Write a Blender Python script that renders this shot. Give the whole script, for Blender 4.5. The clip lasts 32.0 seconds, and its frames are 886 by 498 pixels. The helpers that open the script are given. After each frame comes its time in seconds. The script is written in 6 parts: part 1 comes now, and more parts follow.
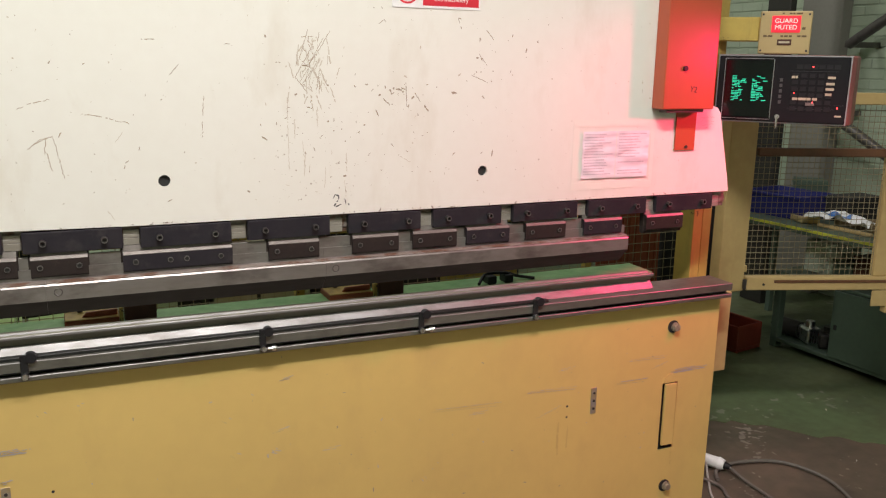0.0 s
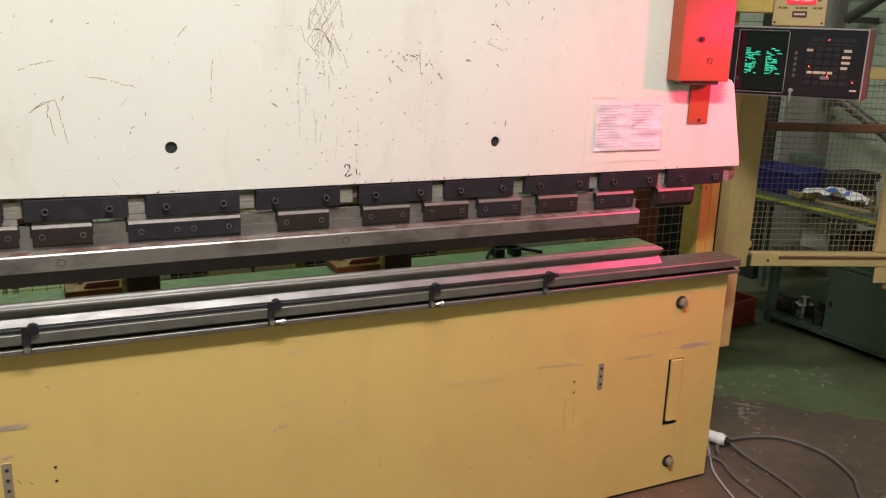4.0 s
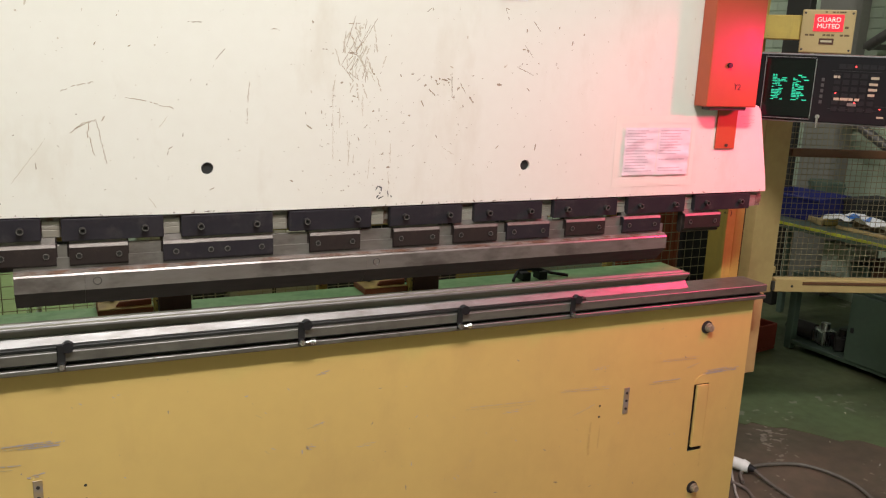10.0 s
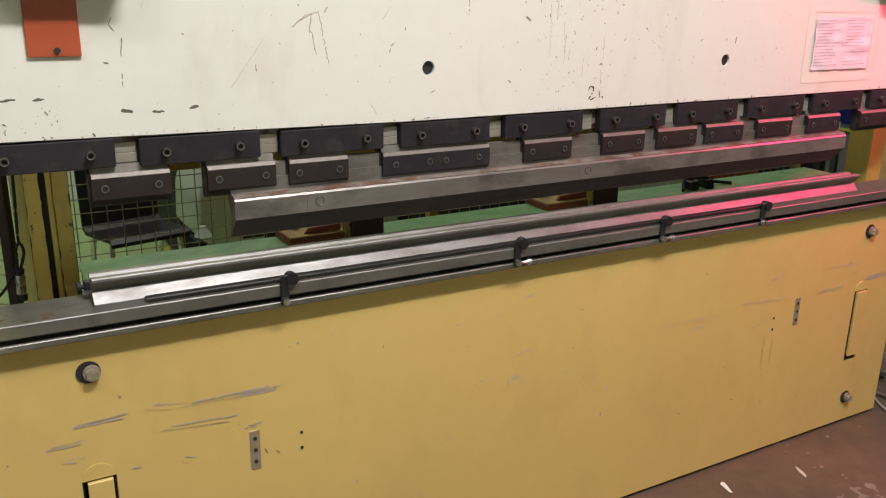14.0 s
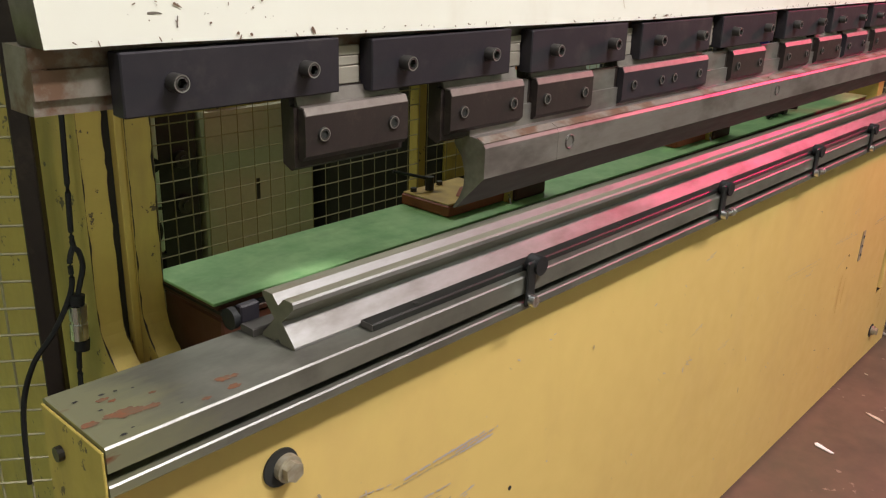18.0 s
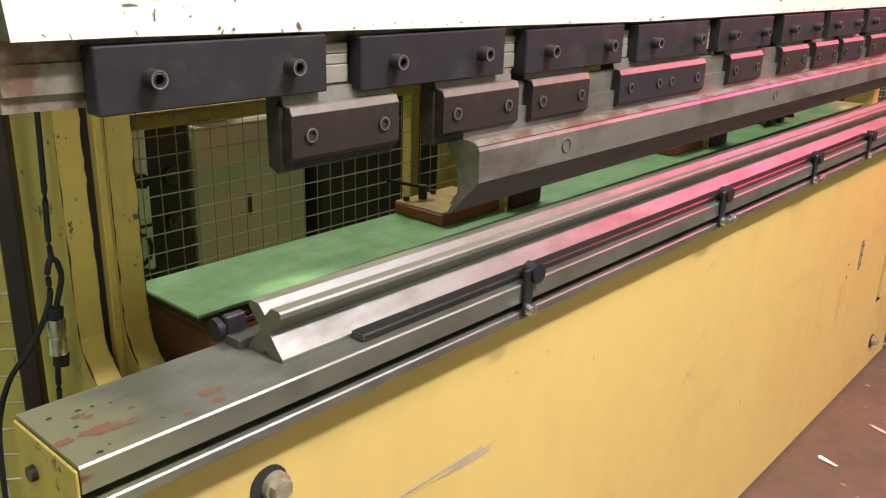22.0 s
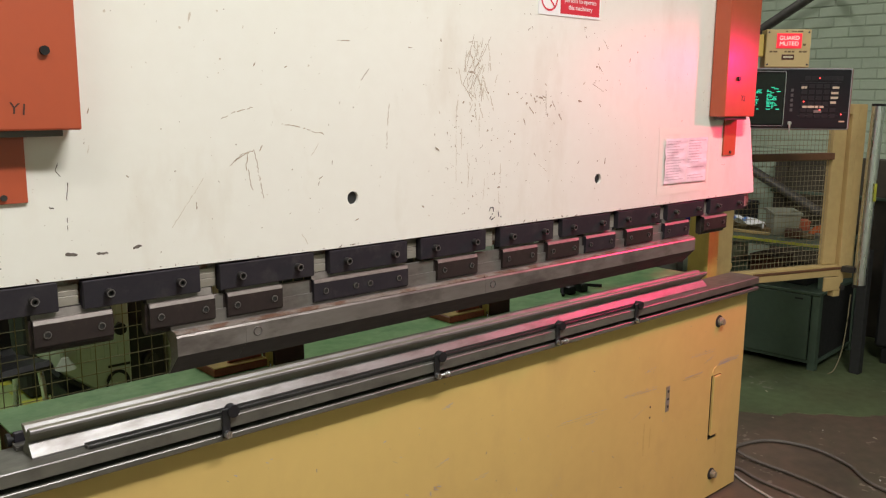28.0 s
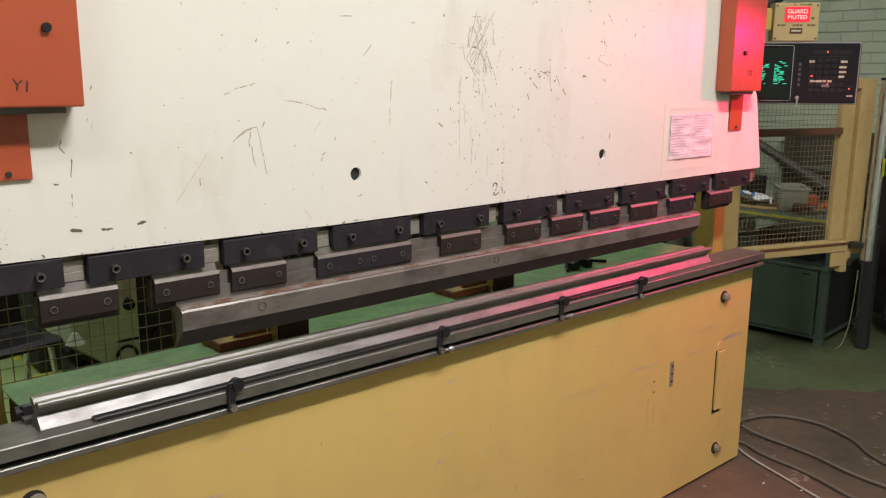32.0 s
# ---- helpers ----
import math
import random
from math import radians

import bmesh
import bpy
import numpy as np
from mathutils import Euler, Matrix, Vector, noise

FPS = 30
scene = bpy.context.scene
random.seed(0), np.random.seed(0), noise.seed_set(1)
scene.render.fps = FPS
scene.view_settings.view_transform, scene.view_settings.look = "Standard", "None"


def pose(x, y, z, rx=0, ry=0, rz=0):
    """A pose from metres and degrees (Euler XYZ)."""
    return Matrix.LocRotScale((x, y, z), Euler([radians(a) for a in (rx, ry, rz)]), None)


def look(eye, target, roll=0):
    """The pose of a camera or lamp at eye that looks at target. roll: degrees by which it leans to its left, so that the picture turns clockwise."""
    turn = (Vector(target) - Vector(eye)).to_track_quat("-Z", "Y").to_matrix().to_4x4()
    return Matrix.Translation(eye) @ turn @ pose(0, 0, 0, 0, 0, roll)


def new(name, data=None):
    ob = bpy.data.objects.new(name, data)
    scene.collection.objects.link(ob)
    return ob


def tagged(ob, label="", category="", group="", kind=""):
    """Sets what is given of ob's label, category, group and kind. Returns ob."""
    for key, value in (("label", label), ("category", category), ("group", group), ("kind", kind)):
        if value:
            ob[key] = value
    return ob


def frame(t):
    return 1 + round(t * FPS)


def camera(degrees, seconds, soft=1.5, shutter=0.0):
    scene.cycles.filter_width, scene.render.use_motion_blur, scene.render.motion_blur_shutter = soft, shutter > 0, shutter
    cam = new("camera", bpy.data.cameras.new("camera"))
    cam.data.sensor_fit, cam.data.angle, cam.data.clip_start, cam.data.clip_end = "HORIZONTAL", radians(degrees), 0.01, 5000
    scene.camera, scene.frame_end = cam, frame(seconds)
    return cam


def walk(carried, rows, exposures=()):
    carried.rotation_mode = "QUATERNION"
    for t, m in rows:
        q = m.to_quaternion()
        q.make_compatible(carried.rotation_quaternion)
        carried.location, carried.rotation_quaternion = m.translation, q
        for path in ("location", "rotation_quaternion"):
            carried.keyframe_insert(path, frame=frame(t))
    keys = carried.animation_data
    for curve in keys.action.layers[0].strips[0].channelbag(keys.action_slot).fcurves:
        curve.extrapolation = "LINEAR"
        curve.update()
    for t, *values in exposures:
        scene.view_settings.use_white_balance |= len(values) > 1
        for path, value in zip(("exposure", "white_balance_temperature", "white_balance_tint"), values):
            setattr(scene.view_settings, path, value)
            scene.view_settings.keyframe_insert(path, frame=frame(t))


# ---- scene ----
cam = camera(55.48, 32.0, soft=1.2)
ROWS = [
    (0.0, 0.7983, -2.4342, 1.7593, 77.27, -1.05, -24.18),
    (0.5, 0.8024, -2.4226, 1.7556, 76.69, -1.04, -23.79),
    (1.0, 0.7987, -2.4095, 1.7480, 76.10, -1.17, -22.88),
    (1.5, 0.7856, -2.4050, 1.7442, 75.81, -1.29, -21.93),
    (2.0, 0.7738, -2.4018, 1.7454, 75.49, -1.43, -21.49),
    (2.5, 0.7666, -2.3982, 1.7414, 75.45, -1.55, -22.11),
    (3.0, 0.7589, -2.3847, 1.7390, 75.60, -1.76, -23.66),
    (3.5, 0.7490, -2.3602, 1.7444, 75.55, -1.78, -24.81),
    (5.5, 0.6814, -2.3079, 1.7286, 75.25, -2.17, -25.93),
    (6.0, 0.6764, -2.3146, 1.7313, 75.05, -2.16, -25.53),
    (6.5, 0.6737, -2.3078, 1.7286, 74.99, -2.28, -25.37),
    (7.0, 0.6678, -2.3068, 1.7314, 75.53, -2.71, -26.23),
    (7.5, 0.6580, -2.3135, 1.7359, 77.18, -3.20, -28.88),
    (8.0, 0.6581, -2.3081, 1.7358, 78.31, -3.06, -29.82),
    (8.5, 0.6581, -2.3017, 1.7294, 78.29, -2.63, -28.97),
    (9.0, 0.6574, -2.2912, 1.7282, 77.70, -2.36, -27.73),
    (9.5, 0.6526, -2.2944, 1.7358, 76.94, -1.97, -26.56),
    (10.0, 0.6735, -2.3209, 1.7422, 76.93, -2.32, -24.61),
    (10.5, 0.6595, -2.3458, 1.7408, 77.12, -2.55, -21.82),
    (11.0, 0.5346, -2.3019, 1.7166, 77.44, -1.16, -21.40),
    (11.5, 0.4219, -2.2245, 1.7004, 76.02, -1.25, -22.57),
    (12.0, 0.3957, -2.1281, 1.6880, 75.41, -2.30, -23.76),
    (12.5, 0.3727, -2.0064, 1.6495, 75.41, -2.65, -24.09),
    (13.0, 0.2829, -1.9185, 1.6245, 74.77, -2.43, -25.25),
    (13.5, 0.1642, -1.8477, 1.6098, 73.74, -1.40, -27.35),
    (15.5, -0.0680, -1.4518, 1.5169, 71.22, -1.33, -33.13),
    (16.0, -0.1291, -1.2688, 1.4798, 71.12, -0.49, -32.21),
    (16.5, -0.1909, -1.1076, 1.4738, 71.45, -0.29, -35.04),
    (17.0, -0.2627, -0.9442, 1.4586, 70.83, -1.05, -40.55),
    (17.5, -0.2594, -0.8143, 1.4222, 70.66, -2.17, -42.60),
    (18.0, -0.2755, -0.7018, 1.3960, 70.08, -1.92, -47.62),
    (18.5, -0.2716, -0.6366, 1.3508, 70.36, -0.94, -51.85),
    (19.0, -0.2594, -0.6117, 1.3059, 71.19, -0.69, -53.43),
    (19.5, -0.2636, -0.6031, 1.3125, 72.30, -0.78, -53.58),
    (20.0, -0.2531, -0.6036, 1.3139, 73.11, -0.65, -53.17),
    (20.5, -0.2634, -0.6036, 1.3175, 73.30, -0.79, -52.24),
    (21.0, -0.2723, -0.5965, 1.3147, 73.01, -1.17, -50.91),
    (21.5, -0.2719, -0.5998, 1.3226, 72.57, -1.38, -49.90),
    (22.0, -0.2496, -0.6809, 1.3696, 71.30, -1.47, -48.15),
    (22.5, -0.2129, -0.8133, 1.4331, 70.02, -2.14, -45.12),
    (23.0, -0.2212, -0.9244, 1.4735, 69.89, -0.98, -44.57),
    (23.5, -0.2957, -1.0325, 1.5129, 70.42, 0.25, -45.82),
    (24.0, -0.2776, -1.1827, 1.5522, 71.68, -0.87, -45.96),
    (24.5, -0.2147, -1.3374, 1.5853, 73.16, -1.34, -45.80),
    (25.0, -0.2670, -1.4160, 1.6319, 75.41, -1.03, -46.76),
    (25.5, -0.2905, -1.5108, 1.6410, 77.70, -0.68, -46.57),
    (26.0, -0.2340, -1.6207, 1.6523, 79.19, -1.01, -44.13),
    (26.5, -0.1932, -1.6812, 1.6541, 79.92, -1.09, -42.53),
    (28.5, -0.1910, -1.7110, 1.6626, 79.77, -0.29, -42.00),
    (29.0, -0.1899, -1.7207, 1.6628, 79.52, -0.12, -41.69),
    (29.5, -0.1858, -1.7132, 1.6607, 79.30, -0.12, -41.54),
    (30.0, -0.1849, -1.7145, 1.6584, 79.12, -0.06, -41.25),
    (30.5, -0.1929, -1.7224, 1.6614, 79.04, 0.03, -40.73),
    (31.0, -0.1978, -1.7233, 1.6610, 78.95, 0.10, -40.39),
    (31.5, -0.1939, -1.7237, 1.6613, 78.70, -0.04, -40.81),
    (32.0, -0.1859, -1.7219, 1.6623, 78.22, -0.32, -41.55),
]
EXPOSURES = [(0, 0.0), (10, 0.0), (11, -0.05), (12, -0.03), (13, -0.04), (13.5, -0.02), (15.5, 0.1), (16, 0.1), (17, 0.1), (18, 0.33), (19, 0.8), (22, 0.85), (22.5, 0.65), (23, 0.35), (24, -0.1), (25, -0.32), (25.5, -0.26), (26, -0.18), (26.5, -0.13), (28.5, -0.05), (32, -0.03)]
walk(cam, [(t, pose(x, y, z, rx, ry, rz)) for t, x, y, z, rx, ry, rz in ROWS],
     exposures=EXPOSURES)

# ---- world and light ----
world = bpy.data.worlds.new("hall_air")
scene.world = world
world.use_nodes = True
world.node_tree.nodes["Background"].inputs[0].default_value = (0.85, 0.95, 0.80, 1)
world.node_tree.nodes["Background"].inputs[1].default_value = 0.012


def area_lamp(name, at, target, size, size_y, power, colour):
    data = bpy.data.lights.new(name, "AREA")
    data.shape, data.size, data.size_y, data.energy, data.color = "RECTANGLE", size, size_y, power, colour
    ob = new(name, data)
    ob.matrix_world = look(at, target)
    return ob


LAMP_Z = 4.3
# Unseen lamps; all but the first are added to fill dim areas.
LAMPS = [
    # x, y, power
    (1.2, -2.15, 190),
    (-1.6, -1.6, 55),
    (0.9, 2.9, 60),
    (4.8, -3.2, 12),
    (4.4, 2.6, 22),
]
for lx, ly, power in LAMPS:
    area_lamp("tube_light", (lx, ly, LAMP_Z - 0.06), (lx, ly, 0), 1.5, 0.3, power, (1.0, 0.965, 0.93))
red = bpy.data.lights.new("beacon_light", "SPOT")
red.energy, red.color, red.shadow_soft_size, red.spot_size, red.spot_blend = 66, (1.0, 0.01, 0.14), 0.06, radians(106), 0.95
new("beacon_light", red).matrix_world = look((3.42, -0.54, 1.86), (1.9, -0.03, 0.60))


# ---- materials ----
def mat(name, colour, rough=0.5, metal=0.0, second=None, grain=40.0, patch=3.0, amount=0.5, bump=0.1, chip=None,
        chip_scale=60.0, chip_at=0.06, spec=0.5, stretch=(1, 1, 1), vary=0.0, coat=0.0, stain=None, stain_at=(5, 0.5, 0.7, 0.5), stain_stretch=(1, 1, 1), bare_end=None, rugged=0.5):
    """Base colour broken up by grain and patches, optional chips of another colour, fine relief."""
    m = bpy.data.materials.new(name)
    m.use_nodes = True
    nt = m.node_tree
    N, L = nt.nodes, nt.links
    b = N["Principled BSDF"]
    co = N.new("ShaderNodeTexCoord")
    mp = N.new("ShaderNodeMapping")
    mp.inputs["Scale"].default_value = stretch
    L.new(co.outputs["Object"], mp.inputs["Vector"])

    def noise_tex(scale, detail):
        n = N.new("ShaderNodeTexNoise")
        n.inputs["Scale"].default_value, n.inputs["Detail"].default_value, n.inputs["Roughness"].default_value = scale, detail, rugged
        L.new(mp.outputs["Vector"], n.inputs["Vector"])
        return n

    def mix(fac, a, b_):
        x = N.new("ShaderNodeMix")
        x.data_type = "RGBA"
        for sock, v in ((x.inputs["Factor"], fac), (x.inputs[6], a), (x.inputs[7], b_)):
            if isinstance(v, (tuple, float)):
                sock.default_value = v if isinstance(v, float) else (*v, 1)
            else:
                L.new(v, sock)
        return x.outputs[2]

    def ramp(src, lo, hi):
        r = N.new("ShaderNodeMapRange")
        r.inputs["From Min"].default_value, r.inputs["From Max"].default_value = lo, hi
        L.new(src, r.inputs["Value"])
        return r.outputs["Result"]

    fine, broad = noise_tex(grain, 6), noise_tex(patch, 4)
    second = second or tuple(c * 0.7 for c in colour)
    f1 = ramp(broad.outputs["Fac"], 0.35, 0.75)
    f2 = ramp(fine.outputs["Fac"], 0.3, 0.8)
    ml = N.new("ShaderNodeMath")
    ml.operation = "MULTIPLY_ADD"
    L.new(f1, ml.inputs[0])
    ml.inputs[1].default_value = 0.6 * amount
    mm = N.new("ShaderNodeMath")
    mm.operation = "MULTIPLY"
    L.new(f2, mm.inputs[0])
    mm.inputs[1].default_value = 0.4 * amount
    L.new(mm.outputs[0], ml.inputs[2])
    col = mix(ml.outputs[0], colour, second)
    if vary:
        info = N.new("ShaderNodeObjectInfo")
        hs = N.new("ShaderNodeHueSaturation")
        L.new(ramp(info.outputs["Random"], 0, 1), hs.inputs["Value"])
        hs.inputs["Value"].default_value = 1
        rr = N.new("ShaderNodeMapRange")
        rr.inputs["To Min"].default_value, rr.inputs["To Max"].default_value = 1 - vary, 1 + vary
        L.new(info.outputs["Random"], rr.inputs["Value"])
        L.new(rr.outputs["Result"], hs.inputs["Value"])
        L.new(col, hs.inputs["Color"])
        col = hs.outputs["Color"]
    if chip:
        v = noise_tex(chip_scale, 3)
        v2 = noise_tex(chip_scale * 0.13, 2)
        ad = N.new("ShaderNodeMath")
        ad.operation = "MULTIPLY"
        L.new(v.outputs["Fac"], ad.inputs[0])
        L.new(v2.outputs["Fac"], ad.inputs[1])
        col = mix(ramp(ad.outputs[0], 0.36 + chip_at, 0.38 + chip_at), col, chip)
    if stain:
        smp = N.new("ShaderNodeMapping")
        smp.inputs["Scale"].default_value = stain_stretch
        smp.inputs["Location"].default_value = (0.37, 0.11, 0.73)
        L.new(co.outputs["Object"], smp.inputs["Vector"])
        sn = N.new("ShaderNodeTexNoise")
        sn.inputs["Scale"].default_value, sn.inputs["Detail"].default_value, sn.inputs["Roughness"].default_value = stain_at[0], 5, 0.62
        L.new(smp.outputs["Vector"], sn.inputs["Vector"])
        sm = N.new("ShaderNodeMath")
        sm.operation = "MULTIPLY"
        L.new(ramp(sn.outputs["Fac"], stain_at[1], stain_at[2]), sm.inputs[0])
        sm.inputs[1].default_value = stain_at[3]
        col = mix(sm.outputs[0], col, stain)
    if bare_end:
        # old paint and rust left on the bare end of the bed
        xs = N.new("ShaderNodeSeparateXYZ")
        L.new(co.outputs["Object"], xs.inputs[0])
        for (tone, reach, scale, lo, hi, pull) in bare_end:
            near = N.new("ShaderNodeMapRange")
            near.inputs["From Min"].default_value, near.inputs["From Max"].default_value = 0.0, reach
            near.inputs["To Min"].default_value, near.inputs["To Max"].default_value = pull, 0.0
            L.new(xs.outputs["X"], near.inputs["Value"])
            nn = noise_tex(scale, 4)
            add = N.new("ShaderNodeMath")
            L.new(near.outputs["Result"], add.inputs[0])
            L.new(nn.outputs["Fac"], add.inputs[1])
            col = mix(ramp(add.outputs[0], lo, hi), col, tone)
    L.new(col, b.inputs["Base Color"])
    b.inputs["Metallic"].default_value = metal
    b.inputs["Specular IOR Level"].default_value = spec
    b.inputs["Coat Weight"].default_value = coat
    rg = N.new("ShaderNodeMapRange")
    rg.inputs["To Min"].default_value, rg.inputs["To Max"].default_value = max(0.03, rough - 0.1), min(1, rough + 0.12)
    L.new(fine.outputs["Fac"], rg.inputs["Value"])
    L.new(rg.outputs["Result"], b.inputs["Roughness"])
    if bump:
        bp = N.new("ShaderNodeBump")
        bp.inputs["Strength"].default_value, bp.inputs["Distance"].default_value = bump, 0.004
        L.new(fine.outputs["Fac"], bp.inputs["Height"])
        L.new(bp.outputs["Normal"], b.inputs["Normal"])
    return m


def glow(name, colour, strength):
    m = bpy.data.materials.new(name)
    m.use_nodes = True
    b = m.node_tree.nodes["Principled BSDF"]
    b.inputs["Base Color"].default_value = (*colour, 1)
    b.inputs["Emission Color"].default_value = (*colour, 1)
    b.inputs["Emission Strength"].default_value = strength
    return m


CREAM = mat("cream_paint", (0.785, 0.78, 0.722), 0.38, second=(0.70, 0.675, 0.60), grain=25, patch=1.3, amount=0.55, bump=0.03, stain=(0.56, 0.49, 0.38), stain_at=(4.5, 0.55, 0.82, 0.42), stain_stretch=(1.4, 1, 0.6))
YELLOW = mat("yellow_enamel", (0.67, 0.485, 0.165), 0.36, second=(0.58, 0.41, 0.145), grain=18, patch=1.6, amount=0.75, bump=0.04, stain=(0.50, 0.33, 0.13), stain_at=(4, 0.52, 0.78, 0.42), stain_stretch=(1.3, 1, 0.7))
OLIVE = mat("yellow_frame_paint", (0.56, 0.43, 0.105), 0.42, second=(0.40, 0.285, 0.075), grain=26, patch=5, amount=1.0, bump=0.06, chip=(0.10, 0.07, 0.04), chip_scale=70, chip_at=0.015, stain=(0.23, 0.15, 0.06), stain_at=(8, 0.5, 0.74, 0.5), stain_stretch=(1.6, 1.6, 0.3), rugged=0.68)
GATE = mat("gate_paint", (0.52, 0.38, 0.165), 0.5, second=(0.36, 0.245, 0.105), grain=30, patch=5, amount=0.8, bump=0.08)
ORANGE = mat("orange_paint", (0.43, 0.082, 0.034), 0.36, spec=0.55, second=(0.36, 0.07, 0.03), grain=30, patch=4, amount=0.6, bump=0.03)
STEEL = mat("ground_steel", (0.32, 0.30, 0.285), 0.38, 0.65, second=(0.18, 0.155, 0.145), grain=60, patch=7, amount=1.0, bump=0.05, stretch=(0.25, 1, 1), stain=(0.10, 0.08, 0.075), stain_at=(11, 0.47, 0.66, 0.75), stain_stretch=(0.5, 1, 1), rugged=0.68)
RUSTYSTEEL = mat("rust_bitten_steel", (0.30, 0.265, 0.235), 0.5, 0.35, second=(0.15, 0.12, 0.10), grain=50, patch=14, amount=1.1, bump=0.08, stain=(0.15, 0.075, 0.045), stain_at=(24, 0.47, 0.60, 0.9), rugged=0.68)
# Base colour leans green to carry the reflection of the green mesh.
RAILSTEEL = mat("worn_bed_steel", (0.212, 0.210, 0.180), 0.36, 0.5, second=(0.105, 0.10, 0.088), grain=50, patch=6, amount=1.0, bump=0.05, stretch=(0.3, 1, 1), stain=(0.07, 0.062, 0.055), stain_at=(12, 0.5, 0.72, 0.5), bare_end=(((0.25, 0.25, 0.16), 0.20, 22, 0.80, 1.15, 0.85), ((0.20, 0.085, 0.045), 0.20, 30, 0.80, 0.88, 0.25), ((0.06, 0.04, 0.03), 0.16, 80, 0.86, 0.90, 0.25)), rugged=0.68)
DARKSTEEL = mat("worn_dark_steel", (0.15, 0.138, 0.13), 0.40, 0.45, second=(0.06, 0.052, 0.05), grain=50, patch=6, amount=1.0, bump=0.06, stretch=(0.3, 1, 1), rugged=0.68)
DIMSTEEL = mat("dim_dark_steel", (0.055, 0.048, 0.045), 0.5, 0.3, second=(0.03, 0.026, 0.025), grain=50, patch=7, amount=0.9, bump=0.06, stretch=(0.3, 1, 1))
LEDGE = mat("worn_ledge_steel", (0.23, 0.205, 0.19), 0.45, 0.4, second=(0.11, 0.09, 0.08), grain=60, patch=20, amount=1.0, bump=0.06, rugged=0.68)
BRIGHT = mat("bright_steel", (0.31, 0.31, 0.31), 0.47, 0.72, second=(0.19, 0.175, 0.165), grain=50, patch=6, amount=1.0, bump=0.05, stretch=(0.2, 1, 1), stain=(0.12, 0.10, 0.09), stain_at=(15, 0.50, 0.70, 0.6), stain_stretch=(0.45, 1, 1), rugged=0.68)
BLACKOX = mat("blackened_steel", (0.018, 0.0162, 0.023), 0.46, 0.1, second=(0.038, 0.033, 0.038), grain=50, patch=9, amount=1.0, bump=0.06, spec=0.3, stain=(0.07, 0.06, 0.06), stain_at=(22, 0.56, 0.74, 0.5), rugged=0.68)
BROWNOX = mat("browned_steel", (0.022, 0.0165, 0.0165), 0.46, 0.1, second=(0.042, 0.031, 0.028), grain=60, patch=12, amount=1.0, bump=0.1, spec=0.28, stain=(0.075, 0.055, 0.045), stain_at=(26, 0.58, 0.72, 0.55), rugged=0.68)
BLACK = mat("black_plastic", (0.012, 0.012, 0.013), 0.42, second=(0.03, 0.03, 0.03), bump=0.03, spec=0.3)
RUBBER = mat("black_rubber", (0.014, 0.014, 0.016), 0.55, bump=0.05, spec=0.3)
CABLEM = mat("dusty_cable_rubber", (0.12, 0.10, 0.09), 0.5, second=(0.21, 0.175, 0.145), grain=60, patch=9, bump=0.05)
GREYCABLE = mat("grubby_white_cable", (0.42, 0.40, 0.37), 0.5, bump=0.03)
TEAL = mat("teal_machine_paint", (0.05, 0.13, 0.12), 0.4, second=(0.03, 0.08, 0.07), bump=0.03)
PANELBLACK = mat("matt_black_panel", (0.010, 0.010, 0.012), 0.55, second=(0.02, 0.02, 0.022), bump=0.02, spec=0.15)
GREENTOP = mat("green_hammered_paint", (0.155, 0.40, 0.135), 0.45, second=(0.40, 0.64, 0.30), grain=14, patch=11, amount=1.35, bump=0.05, stain=(0.10, 0.27, 0.09), stain_at=(13, 0.5, 0.7, 0.5), stain_stretch=(0.5, 1, 1), rugged=0.68)
BROWN = mat("red_oxide_paint", (0.085, 0.028, 0.014), 0.5, second=(0.05, 0.02, 0.012), patch=5, amount=0.8)
REDOX = mat("red_brown_paint", (0.30, 0.075, 0.03), 0.5, second=(0.2, 0.05, 0.025), patch=8, amount=0.8)
FLOORM = mat("red_oxide_floor_paint", (0.15, 0.092, 0.068), 0.45, second=(0.085, 0.072, 0.05), grain=16, patch=1.8, amount=1.3, bump=0.12, chip=(0.26, 0.21, 0.17), chip_scale=26, chip_at=0.012, stain=(0.055, 0.042, 0.034), stain_at=(3.5, 0.48, 0.70, 0.6))
GREENFLOOR = mat("green_floor_paint", (0.125, 0.170, 0.080), 0.42, second=(0.095, 0.095, 0.05), grain=16, patch=1.8, amount=1.2, bump=0.12, chip=(0.24, 0.24, 0.18), chip_scale=18, chip_at=0.035, stain=(0.055, 0.065, 0.04), stain_at=(3.5, 0.48, 0.70, 0.5))
REARFLOOR = mat("bright_green_floor_paint", (0.38, 0.50, 0.19), 0.4, second=(0.25, 0.37, 0.14), grain=22, patch=1.2, amount=1.0, bump=0.1)
YLINE = mat("yellow_floor_line", (0.62, 0.60, 0.05), 0.5, second=(0.3, 0.35, 0.06), grain=20, patch=9, amount=1.2)
WALLM = mat("painted_brick", (0.50, 0.58, 0.45), 0.6, second=(0.42, 0.50, 0.38), grain=40, patch=1.2, amount=0.9, bump=0.3, vary=0.03, stain=(0.38, 0.43, 0.34), stain_at=(1.5, 0.5, 0.7, 0.5))
MORTAR = mat("painted_joint", (0.455, 0.53, 0.41), 0.7, bump=0.3)
GREENCAB = mat("green_cabinet_paint", (0.088, 0.128, 0.095), 0.45, second=(0.045, 0.065, 0.045), patch=4, bump=0.04)
PALEGREEN = mat("pale_green_paint", (0.60, 0.66, 0.55), 0.45, second=(0.50, 0.56, 0.45), patch=3, bump=0.04)
